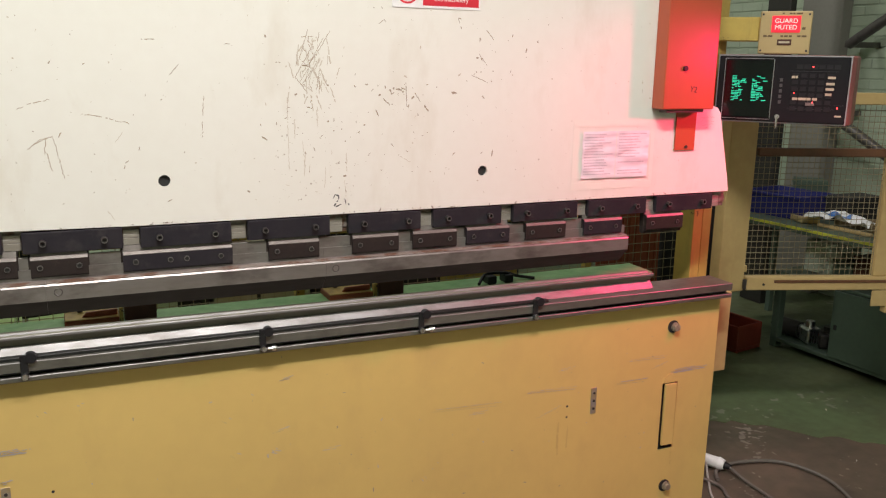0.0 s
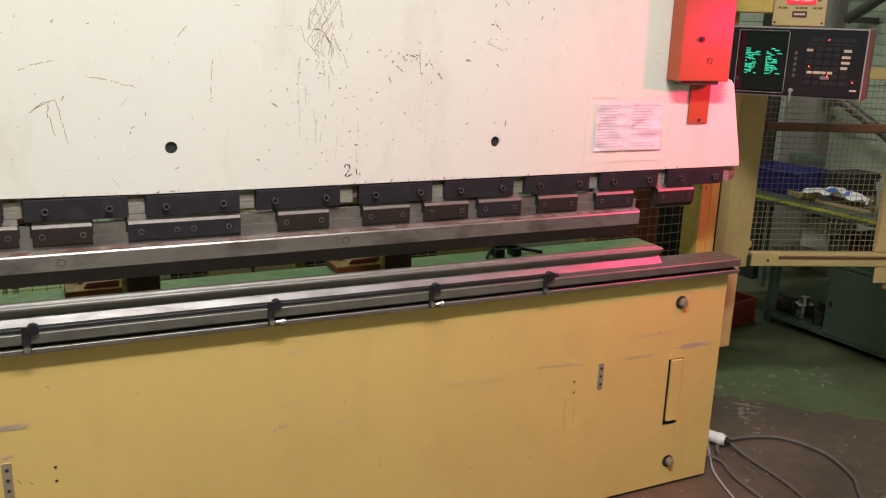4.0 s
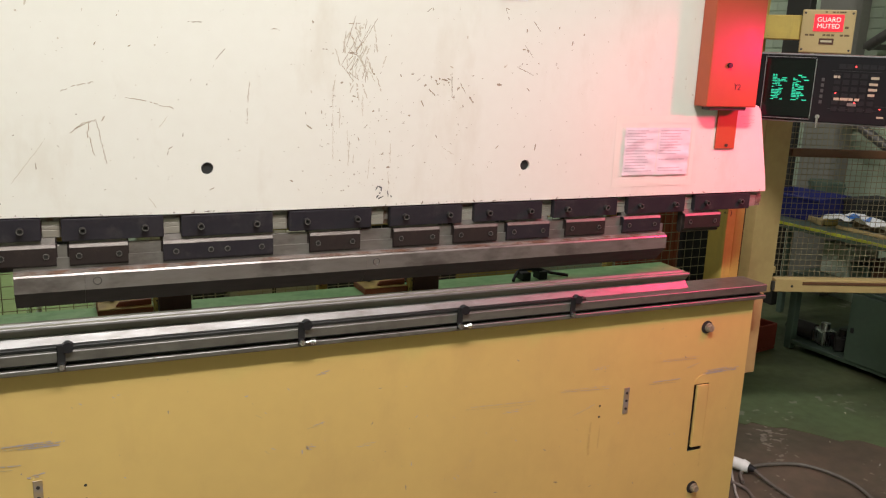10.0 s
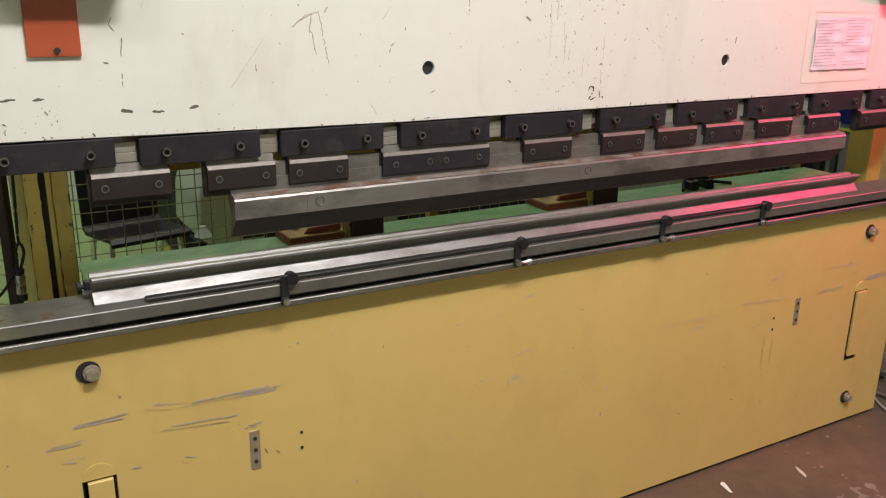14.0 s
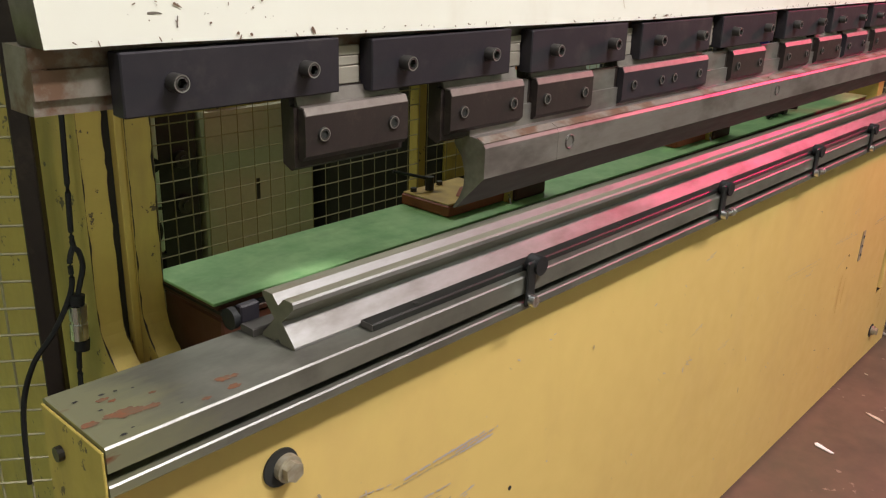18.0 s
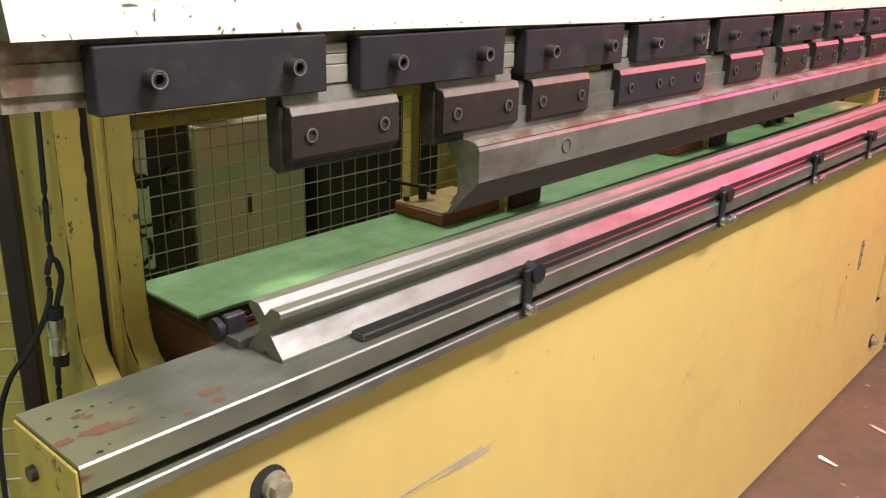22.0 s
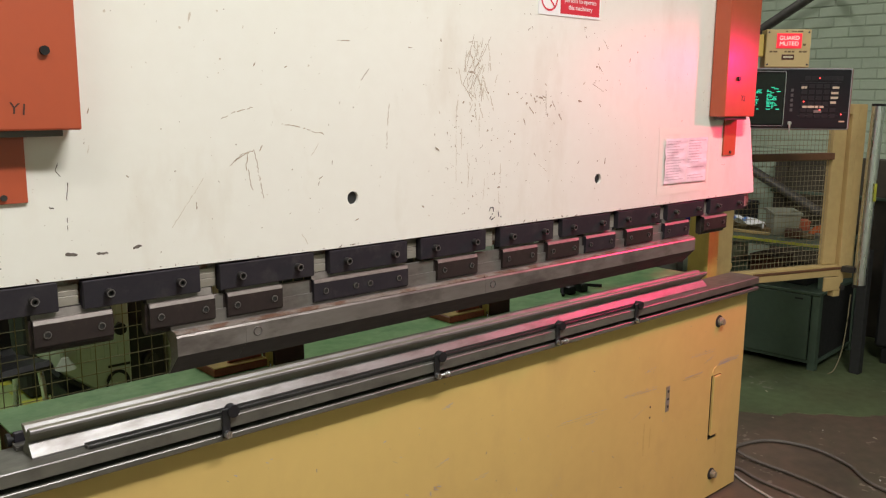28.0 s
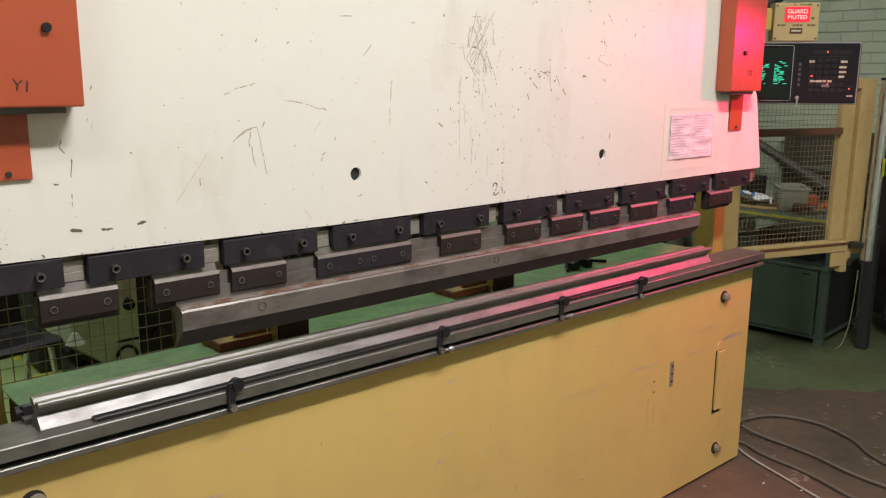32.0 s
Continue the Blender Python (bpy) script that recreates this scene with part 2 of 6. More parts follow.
ALU = mat("brushed_aluminium", (0.75, 0.76, 0.78), 0.28, 1.0, second=(0.6, 0.61, 0.63), grain=80, stretch=(1, 1, 0.1), bump=0.03)
WIRE = mat("galvanised_wire", (0.32, 0.27, 0.17), 0.5, 0.3, bump=0)
WIREY = mat("yellow_wire", (0.36, 0.325, 0.20), 0.5, bump=0)
WHITE = mat("white_paper", (0.80, 0.80, 0.80), 0.6, second=(0.7, 0.7, 0.72), bump=0.1)
DARKMARK = mat("dark_scuff", (0.085, 0.07, 0.062), 0.6, second=(0.20, 0.165, 0.135), grain=250, patch=80, amount=1.0, bump=0)
SCRATCH = mat("scratch_grey", (0.27, 0.21, 0.155), 0.6, second=(0.44, 0.37, 0.28), grain=300, patch=90, amount=0.9, bump=0)
BLUESCRATCH = mat("scratch_blue", (0.40, 0.37, 0.43), 0.5, second=(0.50, 0.42, 0.32), grain=220, patch=70, amount=1.2, bump=0)
SIGNRED = mat("sign_red", (0.62, 0.03, 0.05), 0.35, bump=0)
SIGNWHITE = mat("sign_white", (0.85, 0.85, 0.85), 0.35, bump=0)
INK = mat("marker_ink", (0.02, 0.02, 0.025), 0.5, bump=0)
CEIL = mat("ceiling_sheet", (0.35, 0.37, 0.34), 0.8)
# Near-black paint; also stands in for shade inside slots, holes and gaps.
DARK = mat("black_paint_and_shade", (0.02, 0.02, 0.02), 0.7)
BLUE = mat("blue_plastic", (0.02, 0.025, 0.16), 0.4, bump=0.03)
# The red beacon's light on the controller housing is put into this colour.
GREYHOUSE = mat("red_lit_plastic_case", (0.26, 0.085, 0.08), 0.45, bump=0.03)
BEIGE = mat("beige_box_paint", (0.47, 0.36, 0.17), 0.45, second=(0.38, 0.29, 0.13), bump=0.03)
CRT = mat("screen_glass", (0.004, 0.006, 0.006), 0.12, bump=0)
PHOS = glow("green_phosphor", (0.02, 0.66, 0.38), 0.4)
LEDRED = glow("red_led", (1.0, 0.05, 0.05), 4.0)
SIGNLIT = glow("lit_red_legend", (0.95, 0.02, 0.045), 0.5)
LEGEND = glow("lit_white_legend", (1.0, 0.66, 0.62), 0.55)
KEYCAP = mat("key_label", (0.52, 0.46, 0.33), 0.5, bump=0)
TUBEGLOW = glow("tube_phosphor", (1.0, 0.97, 0.86), 6.0)


# ---- mesh helpers ----
def box(bm, x0, x1, y0, y1, z0, z1, bevel=0.0, seg=1):
    r = bmesh.ops.create_cube(bm, size=1, matrix=Matrix.Translation(((x0 + x1) / 2, (y0 + y1) / 2, (z0 + z1) / 2)) @ Matrix.Diagonal((x1 - x0, y1 - y0, z1 - z0, 1)))
    if bevel:
        vs = set(r["verts"])
        es = [e for e in bm.edges if e.verts[0] in vs and e.verts[1] in vs]
        bmesh.ops.bevel(bm, geom=es, offset=bevel, segments=seg, affect="EDGES", profile=0.5)


def rod(bm, a, b, r, n=12, r2=None):
    a, b = Vector(a), Vector(b)
    d = b - a
    m = Matrix.Translation((a + b) / 2) @ d.to_track_quat("Z", "Y").to_matrix().to_4x4()
    bmesh.ops.create_cone(bm, cap_ends=True, segments=n, radius1=r, radius2=r if r2 is None else r2, depth=d.length, matrix=m)


def prism(bm, pts, x0, x1, axis="x", bevel=0.0):
    """A polygon in the two other axes, run along one axis."""
    def at(p, s):
        if axis == "x":
            return (s, p[0], p[1])
        if axis == "y":
            return (p[0], s, p[1])
        return (p[0], p[1], s)
    a = [bm.verts.new(at(p, x0)) for p in pts]
    b = [bm.verts.new(at(p, x1)) for p in pts]
    n = len(pts)
    fs = [bm.faces.new(a), bm.faces.new(b)]
    for i in range(n):
        fs.append(bm.faces.new((a[i], a[(i + 1) % n], b[(i + 1) % n], b[i])))
    bmesh.ops.recalc_face_normals(bm, faces=fs)
    if bevel:
        es = {e for f in fs for e in f.edges}
        bmesh.ops.bevel(bm, geom=list(es), offset=bevel, segments=1, affect="EDGES")


def tube(bm, path, r, n=8):
    """A round bar along a path of points."""
    pts = [Vector(p) for p in path]
    rings = []
    for i, p in enumerate(pts):
        d = (pts[min(i + 1, len(pts) - 1)] - pts[max(i - 1, 0)]).normalized()
        u = d.cross(Vector((0, 0, 1)))
        if u.length < 0.05:
            u = d.cross(Vector((1, 0, 0)))
        u.normalize()
        v = d.cross(u)
        rings.append([bm.verts.new(p + r * (math.cos(k * math.tau / n) * u + math.sin(k * math.tau / n) * v)) for k in range(n)])
    for a, b in zip(rings, rings[1:]):
        for k in range(n):
            bm.faces.new((a[k], a[(k + 1) % n], b[(k + 1) % n], b[k]))
    bm.faces.new(rings[0])
    bm.faces.new(rings[-1])


def smooth_path(pts, n=8):
    """A Catmull-Rom line through a few points."""
    p = [Vector(pts[0])] + [Vector(q) for q in pts] + [Vector(pts[-1])]
    out = []
    for i in range(1, len(p) - 2):
        for k in range(n):
            t = k / n
            a, b, c, d = p[i - 1], p[i], p[i + 1], p[i + 2]
            out.append(0.5 * (2 * b + (c - a) * t + (2 * a - 5 * b + 4 * c - d) * t * t + (3 * b - a - 3 * c + d) * t ** 3))
    out.append(p[-2])
    return out


def part(name, bm, material, parent=None, label="", soft=False):
    me = bpy.data.meshes.new(name)
    bmesh.ops.recalc_face_normals(bm, faces=bm.faces)
    bm.to_mesh(me)
    bm.free()
    if soft:
        for p in me.polygons:
            p.use_smooth = True
        me.set_sharp_from_angle(angle=radians(35))
    me.materials.append(material)
    ob = new(name, me)
    if parent is not None:
        ob.parent = parent
    if label:
        ob["label"] = label
    return ob


def boxpart(name, dims, material, parent=None, bevel=0.002, label="", seg=1):
    bm = bmesh.new()
    box(bm, *dims, bevel=bevel, seg=seg)
    return part(name, bm, material, parent, label)


def empty(name, at=(0, 0, 0), turn=0.0):
    ob = new(name)
    ob.empty_display_size = 0.1
    ob.matrix_world = pose(*at, 0, 0, turn)
    return ob


def outline_plate(name, loops, y0, y1, material, parent=None, label=""):
    """A plate in the xz plane from closed loops of (x, z); inner loops are holes."""
    cu = bpy.data.curves.new(name, "CURVE")
    cu.dimensions, cu.fill_mode, cu.extrude = "2D", "BOTH", (y1 - y0) / 2
    for loop in loops:
        sp = cu.splines.new("POLY")
        sp.points.add(len(loop) - 1)
        for q, (a, b) in zip(sp.points, loop):
            q.co = (a, b, 0, 1)
        sp.use_cyclic_u = True
    tmp = bpy.data.objects.new(name, cu)
    me = bpy.data.meshes.new_from_object(tmp)
    bpy.data.objects.remove(tmp)
    me.transform(Matrix.Translation((0, (y0 + y1) / 2, 0)) @ Matrix.Rotation(radians(90), 4, "X"))
    me.materials.clear()
    me.materials.append(material)
    me.name = name
    ob = new(name, me)
    if parent is not None:
        ob.parent = parent
    if label:
        ob["label"] = label
    return ob


def circle(cx, cz, r, n=24):
    return [(cx + r * math.cos(k * math.tau / n), cz + r * math.sin(k * math.tau / n)) for k in range(n)]


def text_part(name, words, size, m, material, parent=None, depth=0.0004, label=""):
    """Lettering in the built-in font, centred, as a mesh."""
    cu = bpy.data.curves.new(name, "FONT")
    cu.body, cu.size, cu.align_x, cu.align_y, cu.extrude = words, size, "CENTER", "CENTER", depth
    tmp = bpy.data.objects.new(name, cu)
    scene.collection.objects.link(tmp)
    me = bpy.data.meshes.new_from_object(tmp.evaluated_get(bpy.context.evaluated_depsgraph_get()))
    bpy.data.objects.remove(tmp)
    me.materials.clear()
    me.materials.append(material)
    ob = new(name, me)
    if parent is not None:
        ob.parent = parent
    ob.matrix_local = m
    if label:
        ob["label"] = label
    return ob


FACE = pose(0, 0, 0, 90, 0, 0)  # turns flat lettering to face -y


def socket_screw(name, at, r, length, parent, material=None):
    """A cap screw pointing to -y: bright rim, hexagon socket blackened to carry its shade."""
    bm = bmesh.new()
    x, y, z = at
    n = 18
    rings = []
    for rr, yy in ((1.0, 0.0), (1.0, -length * 0.90), (0.93, -length), (0.80, -length), (0.72, -length * 0.97)):
        rings.append([bm.verts.new((x + rr * r * math.cos(k * math.tau / n), y + yy, z + rr * r * math.sin(k * math.tau / n))) for k in range(n)])
    hexed = []
    for yy in (-length, -length * 0.35):
        ring = []
        for k in range(n):
            a = k * math.tau / n
            side = 0.52 * r / math.cos((a % (math.tau / 6)) - math.tau / 12)
            ring.append(bm.verts.new((x + side * math.cos(a), y + yy, z + side * math.sin(a))))
        hexed.append(ring)
    rings += hexed
    for q, (p_, q_) in enumerate(zip(rings, rings[1:])):
        for k in range(n):
            f_ = bm.faces.new((p_[k], p_[(k + 1) % n], q_[(k + 1) % n], q_[k]))
            f_.material_index = (0, 0, 1, 0, 0, 2)[q]
    bm.faces.new(rings[0])
    bm.faces.new(rings[-1]).material_index = 2
    ob = part(name, bm, material or BLACKSCREW, parent, soft=True)
    ob.data.materials.append(RIM)
    ob.data.materials.append(DARK)
    return ob


RIM = mat("bright_rim_steel", (0.36, 0.34, 0.33), 0.35, 0.8, second=(0.14, 0.13, 0.13), grain=120, bump=0.02)
BLACKSCREW = mat("oiled_screw_steel", (0.060, 0.055, 0.053), 0.4, 0.5, second=(0.045, 0.042, 0.042), grain=80, bump=0.03)

# ---- large structure ----
bm = bmesh.new()
box(bm, -4, 6.2, -5, 5, -0.2, 0)
tagged(part("floor", bm, FLOORM), "worn green and brown painted concrete workshop floor", "floor", kind="structure")
bm = bmesh.new()
edge = [(2.6, 1.25), (3.12, 0.90), (3.3, 0.78), (3.62, 0.66), (3.87, 0.48), (4.05, 0.28), (4.33, 0.0), (4.6, -0.25), (4.9, -0.5), (5.4, -1.0), (6.19, -1.5)]
fine_edge = [Vector((*p, 0)) for p in edge]
fine_edge = smooth_path(fine_edge, 14)
prism(bm, [(p.x + 0.03 * noise.noise(p * 5), p.y + 0.05 * noise.noise(p * 7) + 0.035 * noise.noise(p * 23)) for p in fine_edge] + [(6.19, 4.99), (2.6, 4.99)], 0.0, 0.002, "z")
tagged(part("floor_green", bm, GREENFLOOR), "dark green painted concrete floor, scuffed", "floor", kind="structure")
bm = bmesh.new()
box(bm, -3.99, 2.59, 0.75, 4.99, 0.0, 0.003)
tagged(part("floor_rear", bm, REARFLOOR), "bright green painted floor behind the machine", "floor", kind="structure")
for name, dims in (("wall_north", (-4, 6.2, 5, 5.2, 0, 4.6)), ("wall_south", (-4, 6.2, -5.2, -5, 0, 4.6)),
                   ("wall_west", (-4.2, -4, -5.2, 5.2, 0, 4.6)), ("wall_east", (6.2, 6.4, -5.2, 5.2, 0, 4.6))):
    tagged(boxpart(name, dims, WALLM if name != "wall_east" else MORTAR, bevel=0), "pale green painted brick workshop wall", "wall", kind="structure")
tagged(boxpart("ceiling", (-4.2, 6.4, -5.2, 5.2, 4.6, 4.7), CEIL, bevel=0), "grey sheeted workshop ceiling", "ceiling", kind="structure")

# assumed fluorescent fittings overhead, none in view
for lx, ly, power in LAMPS:
    e = tagged(empty("ceiling_light", (lx, ly, LAMP_Z)), "unseen twin-tube fluorescent batten assumed on the ceiling", "ceiling light", "tube lights")
    boxpart("housing", (-0.8, 0.8, -0.08, 0.08, 0.0, 0.06), SIGNWHITE, e, 0.004)
    for s in (-0.05, 0.05):
        bm = bmesh.new()
        rod(bm, (-0.75, s, -0.02), (0.75, s, -0.02), 0.013)
        part("fluorescent_tube", bm, TUBEGLOW, e, soft=True)
    for s in (-0.6, 0.6):
        bm = bmesh.new()
        rod(bm, (s, 0, 0.06), (s, 0, 0.30), 0.006, 8)
        part("hanger", bm, WIRE, e)

# ---- press brake ----
RZ = -0.0140   # height offset of the ram, fitted to the camera's view
MZ = -0.0180   # the same for the marks and notices on the ram plate
press = tagged(empty("press_brake"), "large cream and yellow hydraulic press brake with worn paint", "press brake")

# lower beam: front panel with bolts, slots and plates
loops = [[(0.033, 0.014), (3.095, 0.014), (3.095, 0.880), (0.033, 0.890)]]
SLOTS = [(2.846, 2.918, 0.272, 0.55), (0.197, 0.269, 0.272, 0.55)]
for x0, x1, z0, z1 in SLOTS:
    loops.append([(x0, z0), (x1, z0), (x1, z1), (x0, z1)])
panel = outline_plate("front_panel", loops, 0.0, 0.045, YELLOW, press, "yellow enamelled steel front panel with scratches")
for x0, x1, z0, z1 in SLOTS:
    # Black pieces in the slot paint in the shade behind the bar.
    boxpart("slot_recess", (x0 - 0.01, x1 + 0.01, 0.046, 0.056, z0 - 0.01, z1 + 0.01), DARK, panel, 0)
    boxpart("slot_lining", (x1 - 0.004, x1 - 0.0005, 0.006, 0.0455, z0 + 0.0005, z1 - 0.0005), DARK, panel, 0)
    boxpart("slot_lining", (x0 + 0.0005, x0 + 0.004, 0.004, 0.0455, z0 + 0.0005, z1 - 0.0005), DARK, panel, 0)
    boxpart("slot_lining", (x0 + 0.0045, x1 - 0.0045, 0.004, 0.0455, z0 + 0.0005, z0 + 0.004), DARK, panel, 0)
    boxpart("lifting_bar", (x0 + 0.011, x1 - 0.008, -0.009, 0.003, z0 + 0.020, z1 - 0.003), YELLOW, panel, 0.0015)
    strip = boxpart("bar_shank", (x0 + 0.026, x1 - 0.008, 0.0035, 0.045, z0 + 0.04, z1 - 0.03), DARK, panel, 0)
    bm = bmesh.new()
    prism(bm, [(x0 + 0.002, z1 + 0.002)] + [((x0 + x1) / 2 + 0.034 * math.cos(a), z1 + 0.004 + 0.034 * math.sin(a)) for a in [math.pi - k * math.pi / 10 for k in range(11)]] + [(x1 - 0.002, z1 + 0.002)], -0.003, 0.0, "y")
    part("slot_cap", bm, YELLOW, panel)
BOLTSTEEL = mat("worn_bolt_steel", (0.42, 0.38, 0.30), 0.4, 0.4, second=(0.25, 0.2, 0.13), grain=120, patch=60, amount=1.0)
for bx, bz in ((0.242, 0.806), (2.880, 0.778), (2.897, 0.112)):
    # Black disc painted as the shadowed hole around the bolt.
    bm = bmesh.new()
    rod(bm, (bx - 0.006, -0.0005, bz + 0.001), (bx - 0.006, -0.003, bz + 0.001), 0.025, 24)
    part("bolt_recess", bm, DARK, panel, "black disc standing in for the shaded bolt recess")
    bm = bmesh.new()
    rod(bm, (bx, 0.0, bz), (bx, -0.012, bz), 0.0175, 20)
    rod(bm, (bx, -0.012, bz), (bx, -0.022, bz), 0.0135, 6)
    part("bolt", bm, BOLTSTEEL, panel, "hexagon bolt with washer")
for px, pz0, pz1 in ((2.528, 0.48, 0.582), (0.584, 0.473, 0.577)):
    bm = bmesh.new()
    box(bm, px - 0.012, px + 0.012, -0.003, -0.0002, pz0, pz1, 0.001)
    pl = part("guide_plate", bm, mat("worn_zinc", (0.35, 0.33, 0.33), 0.5, 0.5, second=(0.45, 0.32, 0.12), grain=70, patch=30, amount=1.2), panel, "narrow worn metal plate")
    for k in (0.2, 0.5, 0.8):
        bm = bmesh.new()
        rod(bm, (px, -0.003, pz0 + k * (pz1 - pz0)), (px, -0.005, pz0 + k * (pz1 - pz0)), 0.005, 10)
        part("screw", bm, BLACKSCREW, pl)
for dx, dz0 in ((2.414, 0.484), (0.702, 0.498)):
    for dz_ in (dz0, dz0 + 0.042):
        bm = bmesh.new()
        rod(bm, (dx, -0.0003, dz_), (dx, -0.0012, dz_), 0.0042, 12)
        part("screw_hole", bm, DARK, panel)

# Black strip painting the shadow line under the panel.
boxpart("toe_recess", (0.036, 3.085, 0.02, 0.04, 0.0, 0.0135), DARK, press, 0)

# bed rail with its clamping slot; the bed is tilted to fit the camera's view
def view_tilt(x):
    return -0.0045 * (x - 0.4)


def level(ob):
    for v in ob.data.vertices:
        v.co.z += view_tilt(v.co.x)
    return ob


rail = part("bed_rail", (lambda b: (prism(b, [(-0.036, 0.9205), (-0.036, 0.9460), (-0.0338, 0.948), (0.093, 0.948), (0.0945, 0.9465), (0.0945, 0.86), (0.046, 0.86), (0.046, 0.892),
     (-0.033, 0.891), (-0.036, 0.894), (-0.036, 0.9042), (-0.0342, 0.906), (-0.005, 0.906), (-0.005, 0.9205)], 0.016, 3.116), b)[1])(bmesh.new()), RAILSTEEL, press, "ground steel bed rail with a long slot")
# Chamfers take the brighter steel, so the edge highlights sit in the colour.
rail.data.materials.append(BRIGHT)
for q in rail.data.polygons:
    if q.normal.y < -0.3 and q.normal.z > 0.3:
        q.material_index = 1
level(rail)
# Black strip that puts the slot's shade into colour.
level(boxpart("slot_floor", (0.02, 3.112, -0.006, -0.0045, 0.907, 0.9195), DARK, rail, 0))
boxpart("rail_end", (0.0125, 0.0156, -0.034, 0.0925, 0.80, 0.9455), OLIVE, press, 0.001, "yellow painted end of the bed")
bm = bmesh.new()
rod(bm, (0.0124, 0.055, 0.905), (0.006, 0.055, 0.905), 0.008, 12)
part("end_bolt", bm, BLACKSCREW, press)
bm = bmesh.new()
box(bm, 0.033, 3.085, 0.06, 0.0925, 0.03, 0.848)
part("bed_beam", bm, OLIVE, press)

# side frames with throat
def side_frame(mirror):
    def X(a, b):
        return (a, b) if not mirror else (3.116 - b, 3.116 - a)
    for (a, b), back, mt in (((0.174, 0.208), 0.300, OLIVE), ((0.232, 0.268), 0.294, OLIVE)):
        pts = [(0.113, 0.02), (0.113, 0.842)]
        r = 0.082
        pts += [(back - r + r * math.sin(k * math.pi / 16), 0.842 + r - r * math.cos(k * math.pi / 16)) for k in range(9)]
        pts += [(back, 2.6), (back + 0.82, 2.6), (back + 0.82, 0.02)]
        x0, x1 = X(a, b)
        bm = bmesh.new()
        prism(bm, pts, x0, x1)
        part("side_plate", bm, mt, press, "thick yellow side plate with curved throat")
    # Black fill standing in for the shaded gap between the plates.
    x0, x1 = X(0.2085, 0.2205)
    boxpart("dark_web", (x0, x1, 0.31, 0.41, 0.6, 2.6), DARK, press, 0)
    x0, x1 = X(0.221, 0.2315)
    boxpart("light_strip", (x0, x1, 0.297, 0.41, 0.6, 2.6), OLIVE, press, 0.001)
    for xe, back, side in ((0.174, 0.300, 1), (0.208, 0.300, -1), (0.232, 0.294, 1), (0.268, 0.294, -1)):
        # bare, chipped corners following the curve of the throat
        run = [(back - 0.082 + 0.082 * math.sin(k * math.pi / 40), 0.924 - 0.082 * math.cos(k * math.pi / 40)) for k in range(21)] + [(back, 0.932 + 0.012 * k) for k in range(44)]
        bm = bmesh.new()
        rows_ = []
        for i, (yy, zz) in enumerate(run):
            w = 0.0004 + 0.0032 * max(0.0, noise.noise(Vector((xe * 90, zz * 30, 4.0))) + 0.25 + 0.6 * noise.noise(Vector((xe * 40, zz * 110, 1.0))))
            t = min(i, 20) * math.pi / 40
            ny, nz = -math.cos(math.pi / 2 - t) * 0.0006, math.cos(t) * 0.0006
            rows_.append((bm.verts.new((xe, yy + ny, zz + nz)), bm.verts.new((xe + side * w, yy + ny, zz + nz))))
        for (a, b), (c_, d_) in zip(rows_, rows_[1:]):
            bm.faces.new((a, c_, d_, b))
        part("worn_edge", bm, BROWNOX, press, "paint chipped off along the plate edge")


side_frame(False)
boxpart("side_plate", (3.105, 3.150, 0.20, 0.30, 0.02, 2.6), OLIVE, press, 0.002, "thick yellow side plate")
boxpart("side_plate", (3.160, 3.205, 0.21, 0.30, 0.02, 2.6), OLIVE, press, 0.002)
# Added light blocker, mostly hidden: keeps red light off the rear cabinets.
boxpart("side_plate", (2.99, 3.104, 0.172, 0.198, 1.34, 2.6), OLIVE, press, 0.002)
boxpart("bed_bracket", (3.086, 3.104, 0.112, 0.29, 0.10, 0.85), OLIVE, press, 0.002)


def view_lift(x):
    """Raises the tool rail and the ram's edge near x = 0 to fit the camera's view."""
    return 0.013 * (1 - min(1.0, max(0.0, (x - 0.12) / 0.88)))


# ram plate, with its two wings and drilled holes
ZB = 1.3055 + RZ
ram_loop = [(0.021, ZB + view_lift(0)), (0.12, ZB + view_lift(0)), (1.0, ZB), (3.081, ZB), (3.072, ZB + 0.05), (3.012, ZB + 0.292), (2.998, ZB + 0.31), (2.975, ZB + 0.318), (2.86, ZB + 0.318),
            (2.86, 2.75), (0.25, 2.75), (0.25, ZB + 0.318), (0.12, ZB + 0.318), (0.10, ZB + 0.30), (0.017, ZB + 0.045 + view_lift(0))]
ram = outline_plate("ram_plate", [ram_loop, circle(1.050, 1.428 + RZ, 0.0165), circle(2.039, 1.420 + RZ, 0.0165)], 0.0, 0.05, CREAM, press, "scuffed cream painted ram plate with drilled holes")
ram.data.materials.append(LEDGE)
for q in ram.data.polygons:
    if abs(q.normal.y) < 0.5 and q.center.x < 0.2 and q.center.z < ZB + 0.06:
        q.material_index = 1
# Black plugs stand in for the shade inside the drilled holes.
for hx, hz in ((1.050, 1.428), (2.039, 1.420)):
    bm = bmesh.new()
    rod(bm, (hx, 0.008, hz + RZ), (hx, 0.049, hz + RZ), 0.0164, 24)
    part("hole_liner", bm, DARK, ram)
# Unseen box added to stop light showing through the ram's holes.
boxpart("ram_back", (0.30, 2.80, 0.055, 0.16, 1.35, 2.7), DARK, press, 0.004, "unseen dark backing added to keep light out of the ram's holes")
bm = bmesh.new()
for x0, x1 in ((0.018, 1.0), (1.0, 3.086)):
    prism(bm, [(0.0275, 1.247), (0.0275, 1.260), (0.0225, 1.261), (0.0225, 1.286), (0.0275, 1.287), (0.0275, 1.3045), (0.075, 1.3045), (0.075, 1.247)], x0, x1)
